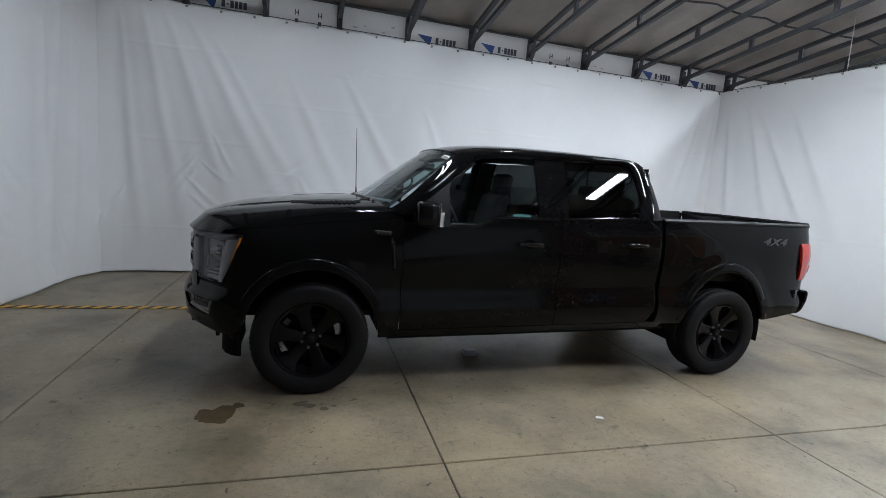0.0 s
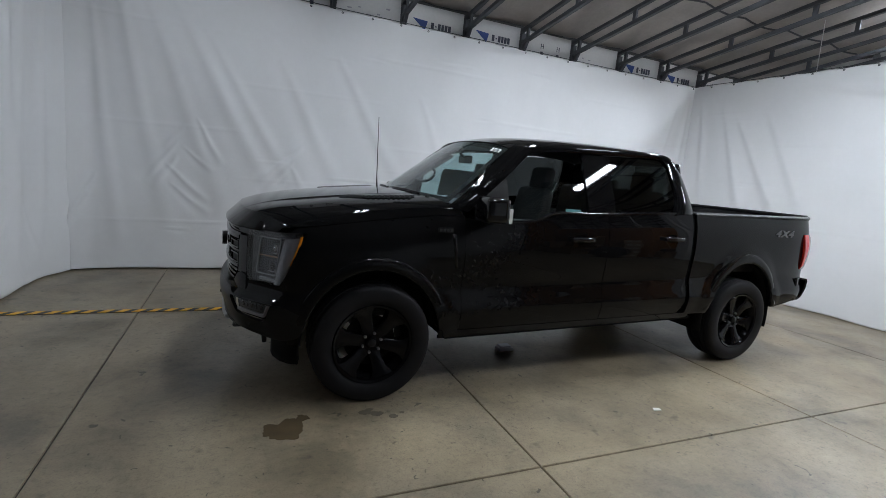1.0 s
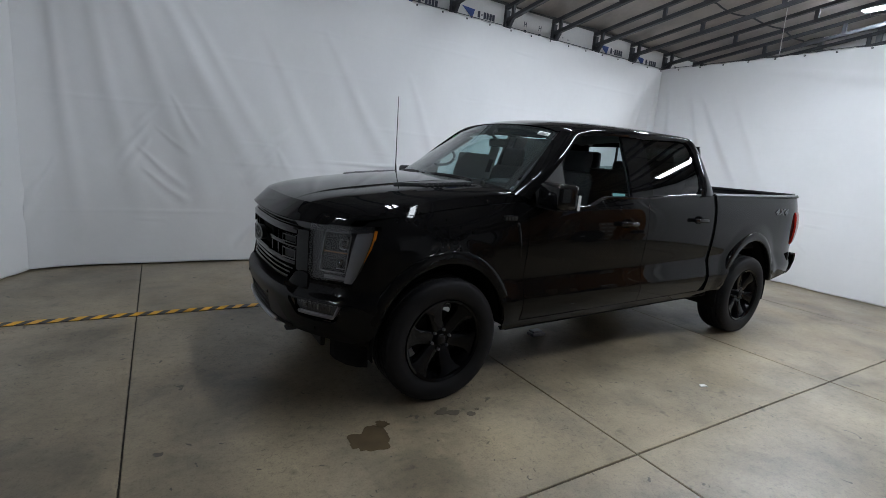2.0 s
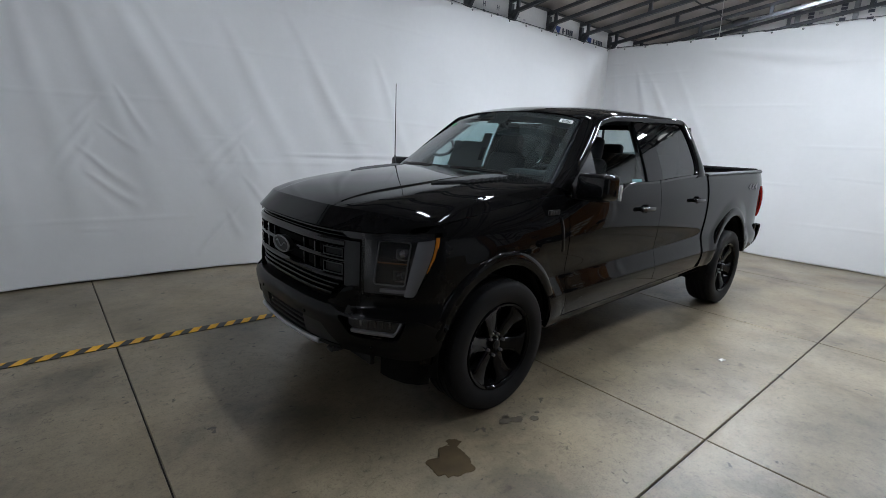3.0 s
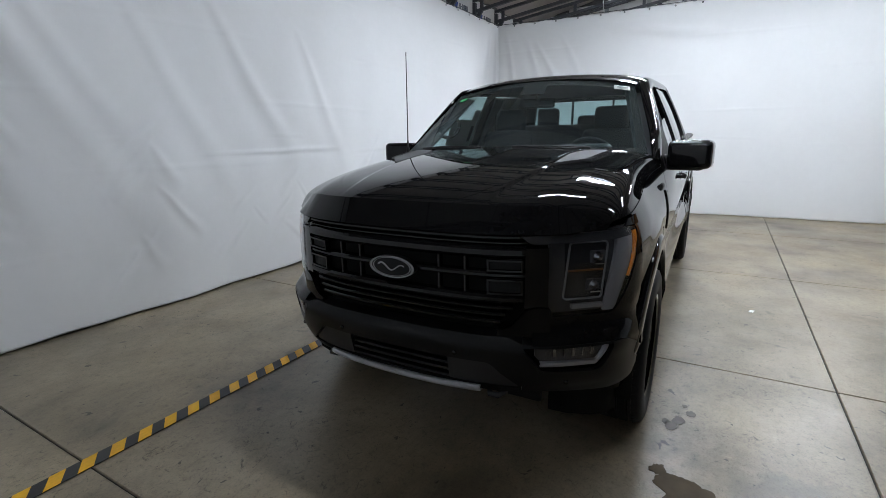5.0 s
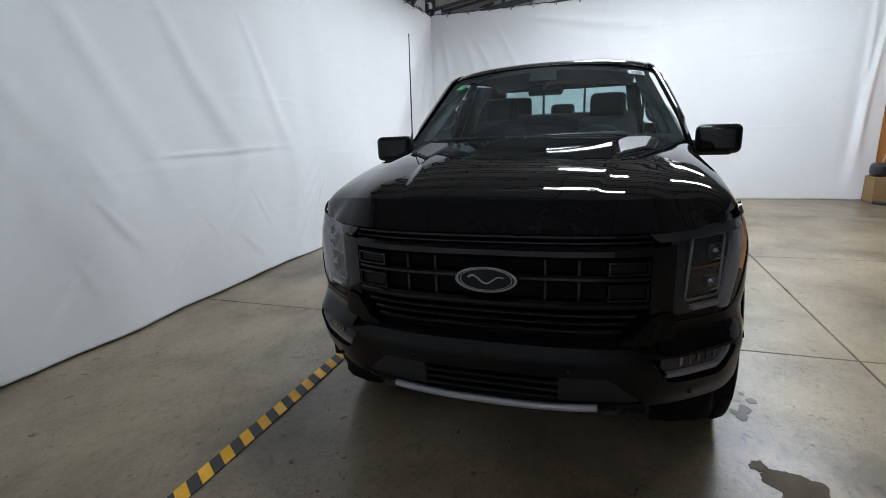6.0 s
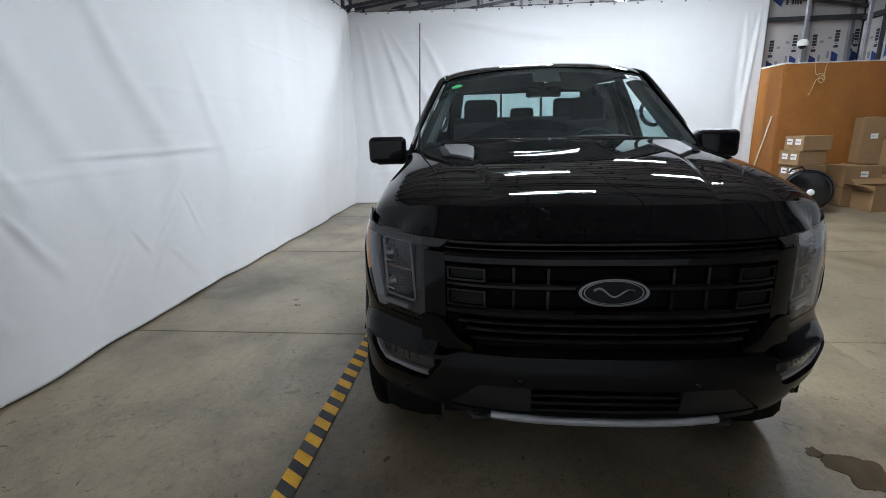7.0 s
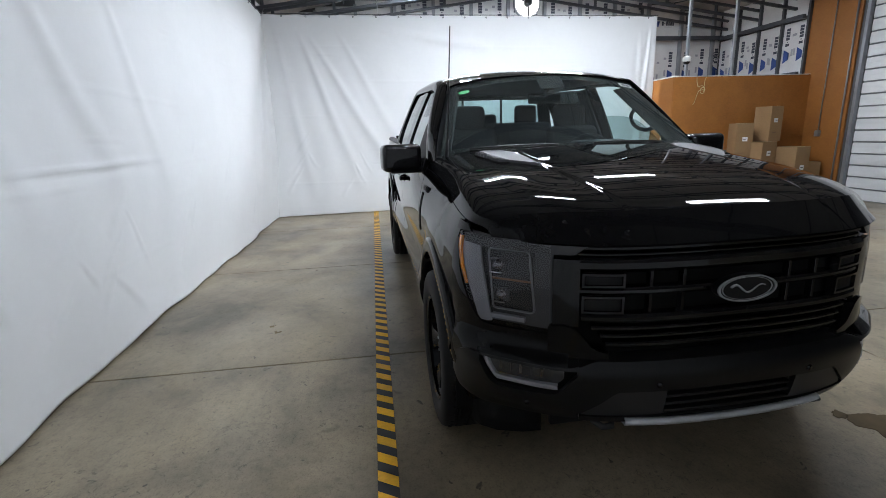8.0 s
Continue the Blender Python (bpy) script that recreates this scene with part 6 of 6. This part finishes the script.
ring = [tuple(wheel_m @ Vector((0, 0.19 * math.cos(a), 0.19 * math.sin(a)))) for a in lin(0, 2 * math.pi, 37)]
sw = part("steering_wheel", tube_bm(ring, 0.016, 8), seat_cloth, truck, "black steering wheel")
part("wheel_boss", box_bm((0.05, 0.14, 0.12), wheel_m.translation, 0.03, 3, m=Matrix.Rotation(radians(-24), 4, "Y")), dash_grey, sw)
for a in (0.2, math.pi - 0.2, -math.pi / 2):
    part("wheel_spoke", tube_bm([tuple(wheel_m @ Vector((0, 0.04 * math.cos(a), 0.04 * math.sin(a)))), tuple(wheel_m @ Vector((0, 0.185 * math.cos(a), 0.185 * math.sin(a))))], 0.014, 6), dash_grey, sw)
part("steering_column", tube_bm([(0.92, -0.37, 1.19), (1.12, -0.37, 1.275)], 0.035, 10), dash_grey, truck)


def seat(x, y, w, label):
    st = part("seat", box_bm((0.52, w, 0.16), (x, y, 0.98), 0.05, 3, m=Matrix.Rotation(radians(-5), 4, "Y")), seat_cloth, truck, label)
    part("seat_back", box_bm((0.14, w * 0.96, 0.62), (x + 0.28, y, 1.23), 0.055, 3, m=Matrix.Rotation(radians(12), 4, "Y"), taper=(0.8, 0.82)), seat_cloth, st)
    part("headrest", box_bm((0.10, 0.27, 0.20), (x + 0.39, y, 1.61), 0.045, 3, m=Matrix.Rotation(radians(8), 4, "Y")), seat_cloth, st)
    for k in (-0.06, 0.06):
        part("headrest_post", tube_bm([(x + 0.36, y + k, 1.46), (x + 0.385, y + k, 1.58)], 0.007, 6), steel_dark, st)
    part("seat_base", box_bm((0.42, w * 0.8, 0.3), (x, y, 0.77), 0.03), dash_grey, st)


seat(1.19, -0.43, 0.54, "dark cloth driver seat")
seat(1.19, 0.43, 0.54, "dark cloth passenger seat")
part("console", box_bm((0.75, 0.28, 0.32), (1.35, 0, 0.86), 0.04, 3), dash_grey, truck, "dark centre console")
bench = part("rear_bench", box_bm((0.52, 1.4, 0.16), (2.36, 0, 0.99), 0.05, 3), seat_cloth, truck, "dark cloth rear bench")
part("bench_back", box_bm((0.14, 1.42, 0.62), (2.68, 0, 1.28), 0.05, 3, m=Matrix.Rotation(radians(8), 4, "Y")), seat_cloth, bench)
for y in (-0.44, 0.0, 0.44):
    part("headrest", box_bm((0.09, 0.24, 0.20), (2.73, y, 1.665 if y else 1.58), 0.04, 3), seat_cloth, bench)
for s in (-1, 1):
    for x0, x1 in ((0.7, 1.9), (1.94, 2.8)):
        part("door_trim", box_bm((x1 - x0, 0.05, 0.62), ((x0 + x1) / 2, s * 0.875, 0.98), 0.02), dash_grey, truck, "", False)
    part("pillar_trim", box_bm((0.16, 0.03, 0.5), (1.86, s * 0.755, 1.60), 0.01, 1, m=Matrix.Rotation(radians(23) * s, 4, "X")), dash_grey, truck, "", False)
rvm = part("rear_view_mirror", box_bm((0.03, 0.24, 0.07), (1.03, 0.0, 1.72), 0.015, 3), gloss_trim, truck, "interior mirror")
part("mirror_stalk", tube_bm([(1.02, 0, 1.74), (0.93, 0, 1.80)], 0.012, 6), plastic, rvm)
part("sensor_pod", box_bm((0.07, 0.08, 0.035), (0.955, 0, 1.80), 0.012, 2, m=Matrix.Rotation(radians(-36), 4, "Y")), void, rvm)
# paper sheets in the side windows
sheet_win = part("window_sticker", grid_bm([[(x, side(x, z) - 0.028, z) for z in lin(1.345, 1.63, 4)] for x in lin(1.17, 1.56, 4)], (0, 1, 0), 0.001), paper, truck, "price sheet stuck inside the passenger window", False)
part("window_sticker", grid_bm([[(x, side(x, z) - 0.026, z) for z in lin(1.37, 1.72, 4)] for x in lin(1.545, 1.665, 3)], (0, 1, 0), 0.001), paper, truck, "white paper notice with a dark block in the passenger window", False)
part("sticker_print", grid_bm([[(x, side(x, z) - 0.030, z) for z in lin(1.44, 1.58, 3)] for x in lin(1.575, 1.635, 3)], (0, -1, 0), 0.001), ink, truck, "dark printed block", False)
part("window_sticker", grid_bm([[(x, -(side(x, z) - 0.024), z) for z in lin(1.372, 1.392, 3)] for x in lin(1.50, 1.65, 4)], (0, -1, 0), 0.001), screen_blue, truck, "pale blue sticker low in the driver window", False)
lab = part("mirror_label", box_bm((0.002, 0.024, 0.10), (0.846, -1.168, 1.33)), paper, truck, "white paper label on the mirror's edge", False)
part("mirror_label_edge", box_bm((0.02, 0.002, 0.10), (0.83, -1.182, 1.33)), paper, truck, "white paper label on the mirror's edge", False)


# ---- lamps ----
def strip_lamp(x, y, z, tube=lamp_glow):
    """A long batten with a white reflector and a bare tube."""
    top = empty("strip_lamp", pose(x, y, z))
    out = [(-0.13, 0.0), (-0.07, 0.06), (0.07, 0.06), (0.13, 0.0), (0.12, 0.0), (0.065, 0.05), (-0.065, 0.05), (-0.12, 0.0)]
    bm = bmesh.new()
    a = [bm.verts.new((p, -0.63, q)) for p, q in out]
    b = [bm.verts.new((p, 0.63, q)) for p, q in out]
    for i in range(8):
        bm.faces.new((a[i], a[(i + 1) % 8], b[(i + 1) % 8], b[i]))
    bmesh.ops.recalc_face_normals(bm, faces=bm.faces)
    part("reflector", bm, white_plastic, top, "white sheet-metal reflector", False)
    part("tube", box_bm((0.17, 1.22, 0.025), (0, 0, 0.012)), tube, top, "glowing tube", False)
    for yy in (-0.5, 0.5):
        part("hanger", tube_bm([(0, yy, 0.05), (0, yy, roof_z(y + yy) - 0.20 - z)], 0.004, 6), steel_galv, top)
    return tagged(top, "long white strip lamp hung under the trusses", "lamp", "strip lamps")


for x, y in ((2.42, -0.35), (5.2, -0.35), (8.0, -0.35), (4.9, -3.05), (8.0, -3.05), (0.3, -0.35), (-3.95, -0.35)):
    strip_lamp(x, y, 4.36)
strip_lamp(1.5, -3.2, 4.36, lamp_dimmed)


# ---- things along the far wall ----
def carton(x, y, z, size, turn=0.0, label="sealed brown cardboard box by the wall", tape=True, marks=1):
    top = part("carton", box_bm(size, (0, 0, size[2] / 2), 0.008, 2), card, None, "", False)
    top.matrix_basis = pose(x, y, z, 0, 0, turn)
    if tape:
        part("tape_strip", box_bm((size[0] + 0.004, 0.05, 0.003), (0, 0, size[2] + 0.001)), cord, top, "", False)
        part("lid_seam", box_bm((size[0] - 0.02, 0.004, 0.004), (0, 0, size[2] + 0.0015)), card_dark, top, "", False)
    r = random.Random(x * 31 + y * 17 + z)
    for k in range(marks):
        w = min(0.12, size[1] * 0.3)
        part("paper_label", box_bm((0.003, w, w * 0.8), (-size[0] / 2 - 0.002, (k - (marks - 1) / 2) * size[1] * 0.45 + r.uniform(-0.02, 0.02), size[2] * 0.6)), paper, top, "white shipping label", False)
        part("label_bar", box_bm((0.003, w * 0.7, w * 0.12), (-size[0] / 2 - 0.0045, (k - (marks - 1) / 2) * size[1] * 0.45, size[2] * 0.6)), ink, top, "", False)
    part("print_bar", box_bm((0.002, size[1] * 0.3, 0.025), (-size[0] / 2 - 0.0015, size[1] * 0.1, size[2] * 0.25)), card_dark, top, "", False)
    return tagged(top, label, "box", "cardboard boxes")


for z, dy, turn in ((0.0, 0.0, -80), (0.245, 0.02, -78), (0.49, -0.01, -81), (0.735, 0.02, -79), (0.98, -0.03, -82)):
    carton(6.36 + 0.3 * dy, -4.99 + dy, z, (0.5, 0.42, 0.24), turn, "flat brown carton with white labels in a stack", marks=2)
carton(6.55, -5.95, 0.0, (0.5, 0.55, 0.34), 0, "brown carton under an opened one")
carton(6.55, -5.95, 0.345, (0.5, 0.6, 0.36), 3, "brown carton with white shipping labels")
carton(6.5, -6.55, 0.0, (0.5, 0.5, 0.56), -12, "brown carton beneath taller ones")
carton(6.5, -6.5, 0.565, (0.42, 0.46, 0.56), 17, "upright brown carton on another box")
carton(6.62, -6.15, 0.72, (0.3, 0.34, 0.78), -9, "tall narrow brown carton by the wall")
carton(6.6, -6.72, 1.13, (0.35, 0.34, 0.68), 12, "tall brown carton standing on others")
carton(6.25, -7.05, 0.0, (0.4, 0.42, 1.02), 14, "tall leaning brown carton with dark lettering bars")
carton(6.4, -7.5, 0.0, (0.4, 0.36, 0.7), -8, "brown carton beside the board lining")


def open_carton(x, y, z, size, turn=0.0):
    top = empty("open_carton", pose(x, y, z, 0, 0, turn))
    sx, sy, h = size
    for name, sz, at in (("panel", (0.008, sy, h), (-sx / 2, 0, h / 2)), ("panel", (0.008, sy, h), (sx / 2, 0, h / 2)), ("panel", (sx, 0.008, h), (0, -sy / 2, h / 2)), ("panel", (sx, 0.008, h), (0, sy / 2, h / 2)), ("base", (sx, sy, 0.008), (0, 0, 0.005))):
        part(name, box_bm(sz, at), card, top, "", False)
    part("flap", box_bm((sx, 0.2, 0.006), (0, sy / 2 + 0.08, h - 0.05), m=Matrix.Rotation(0.5, 4, "X")), card, top, "open flap", False)
    part("flap", box_bm((sx, 0.2, 0.006), (0, -sy / 2 - 0.08, h - 0.05), m=Matrix.Rotation(-0.5, 4, "X")), card, top, "open flap", False)
    part("flap", box_bm((0.22, sy, 0.006), (sx / 2 + 0.07, 0, h + 0.05), m=Matrix.Rotation(-0.6, 4, "Y")), card, top, "open flap", False)
    part("print_bar", box_bm((0.002, 0.28, 0.03), (-sx / 2 - 0.006, 0.0, h * 0.5)), card_dark, top, "", False)
    return tagged(top, "large opened brown cardboard box with raised flaps", "box", "cardboard boxes")


open_carton(6.0, -6.25, 0.0, (0.45, 0.95, 0.42), 2)


def drum_fan():
    """A round floor fan lying in its drum housing."""
    m = Matrix.Translation((5.92, -4.86, 0.36)) @ Matrix.Rotation(radians(238), 4, "Z") @ Matrix.Diagonal((1, 1, 0.98, 1))
    top = part("floor_blower", lathe_bm([(0.0, -0.19), (0.18, -0.19), (0.30, -0.17), (0.34, -0.12), (0.345, 0.12), (0.31, 0.17), (0.2, 0.19), (0.0, 0.19)], 40, m=m), blower_black, None, "", sharp=40)
    part("rim_band", lathe_bm([(0.34, -0.13), (0.355, -0.12), (0.355, -0.10), (0.34, -0.09)], 40, m=m), plastic_grey, top)
    part("badge", lathe_bm([(0.0, -0.197), (0.05, -0.196), (0.052, -0.19)], 20, m=m @ Matrix.Translation((0.05, 0, -0.02))), paper, top, "round white badge")
    part("foot", box_bm((0.5, 0.3, 0.05), (5.92, -4.86, 0.03), 0.015, 2, m=Matrix.Rotation(radians(62), 4, "Z")), blower_black, top)
    part("carry_handle", tube_bm([(5.87, -4.74, 0.69), (5.85, -4.69, 0.74), (5.87, -4.54, 0.70), (5.89, -4.52, 0.64)], 0.014, 8), blower_black, top)
    part("caster", lathe_bm([(0.0, -0.02), (0.05, -0.02), (0.055, 0.0), (0.05, 0.02), (0.0, 0.02)], 16, m=Matrix.Translation((5.74, -4.58, 0.055))), blower_black, top)
    return tagged(top, "round black floor blower with a white badge", "blower")


drum_fan()


def broom():
    top = empty("push_broom", pose(0, 0, 0))
    part("handle", tube_bm([(7.52, -4.69, 0.08), (7.02, -4.737, 1.56)], 0.013, 8), wood_pale, top, "pale handle")
    part("head", box_bm((0.34, 0.10, 0.05), (7.53, -4.69, 0.085), 0.01), black_rubber, top)
    part("bristles", box_bm((0.34, 0.08, 0.06), (7.53, -4.69, 0.03), 0.006), green_paint, top, "green bristles")
    return tagged(top, "push broom with a pale handle leaning on the storeroom", "broom")


broom()


def dustpan():
    ob = part("squeegee", box_bm((0.30, 0.10, 0.05), (6.83, -4.60, 0.026), 0.01, m=Matrix.Rotation(0.6, 4, "Z")), black_rubber, None, "", False)
    part("handle", tube_bm([(6.83, -4.62, 0.05), (6.72, -4.66, 0.3)], 0.011, 8), wood_pale, ob)
    return tagged(ob, "black floor brush lying by the storeroom wall", "brush")


dustpan()
b = carton(7.15, -4.60, 0.0, (0.35, 0.22, 0.42), 0, "brown carton tucked behind the sheet's edge", marks=0)
ob = part("waste_bag", box_bm((0.3, 0.2, 0.22), (7.15, -4.60, 0.535), 0.07, 3), black_rubber)
tagged(ob, "black plastic bag on a carton", "bag")

# cord hanging from the storeroom's top edge
CORD_Y, CORD_Z = Spline((0, -5.23), (0.12, -5.24), (0.2, -5.27)), Spline((0, 2.46), (0.12, 2.33), (0.2, 2.24))
pts = [(6.838, CORD_Y(u), CORD_Z(u)) for u in lin(0, 0.2, 8)]
pts += [(6.835 - 0.006 * a, -5.345 + (0.085 - 0.006 * a) * math.cos(a), 2.17 + (0.095 - 0.006 * a) * math.sin(a)) for a in lin(0.8, 13.0, 48)]
pts += [(6.80, -5.29 + 0.13 * w, 2.18 - 0.28 * w + 0.03 * math.sin(6 * w)) for w in lin(0.15, 1, 10)]
loose = [(6.838, -5.47 + 0.10 * w + 0.02 * math.sin(5 * w), 2.46 - 0.24 * w) for w in lin(0, 1, 10)]
ob = part("extension_cord", tube_bm(pts, 0.006, 6), cord)
part("cord_end", tube_bm(loose, 0.006, 6), cord, ob)
tagged(ob, "pale yellow cord looped over the strand board", "cord")

# dome camera on a post
def dome_camera():
    top = empty("dome_camera", pose(6.90, -5.0, 2.72))
    part("bracket", tube_bm([(0.03, -0.03, 0.0), (-0.03, 0.02, 0.03)], 0.02, 8), white_plastic, top)
    part("shell", lathe_bm([(0.0, 0.085), (0.05, 0.075), (0.08, 0.04), (0.085, 0.0), (0.07, -0.03)], 24, m=Matrix.Translation((-0.07, 0.03, 0.02)) @ Matrix.Rotation(radians(90), 4, "X")), white_plastic, top, "white shell")
    part("lens_dome", lathe_bm([(0.066, -0.02), (0.055, -0.055), (0.03, -0.075), (0.0, -0.08)], 20, m=Matrix.Translation((-0.07, 0.03, 0.02)) @ Matrix.Rotation(radians(90), 4, "X")), gloss_trim, top, "dark lens dome")
    return tagged(top, "white dome security camera on a steel post", "camera")


dome_camera()


def wall_fan():
    """A round exhaust opening high on the gable wall, bright with daylight behind its motor."""
    c = Vector((X_RIGHT - 0.02, -2.62, 4.45))
    top = part("exhaust_fan", lathe_bm([(0.30, 0.03), (0.33, 0.03), (0.34, 0.0), (0.34, -0.1), (0.30, -0.1)], 40, m=Matrix.Translation(c) @ Matrix.Rotation(radians(90), 4, "Z")), steel_galv, None, "", sharp=40)
    part("opening", lathe_bm([(0.0, -0.01), (0.3, -0.01), (0.3, -0.02), (0.0, -0.02)], 32, m=Matrix.Translation(c) @ Matrix.Rotation(radians(90), 4, "Z")), day_glow, top, "bright daylight opening", sharp=40)
    part("motor", tube_bm([tuple(c + Vector((-0.14, 0, 0))), tuple(c + Vector((-0.02, 0, 0)))], 0.09, 16), steel_dark, top)
    for a in (0.4, 2.5, 4.6):
        part("motor_arm", tube_bm([tuple(c + Vector((-0.08, 0, 0))), tuple(c + Vector((-0.05, 0.32 * math.cos(a), 0.32 * math.sin(a))))], 0.018, 6), steel_dark, top)
    return tagged(top, "round wall exhaust fan with daylight behind it", "fan")


wall_fan()
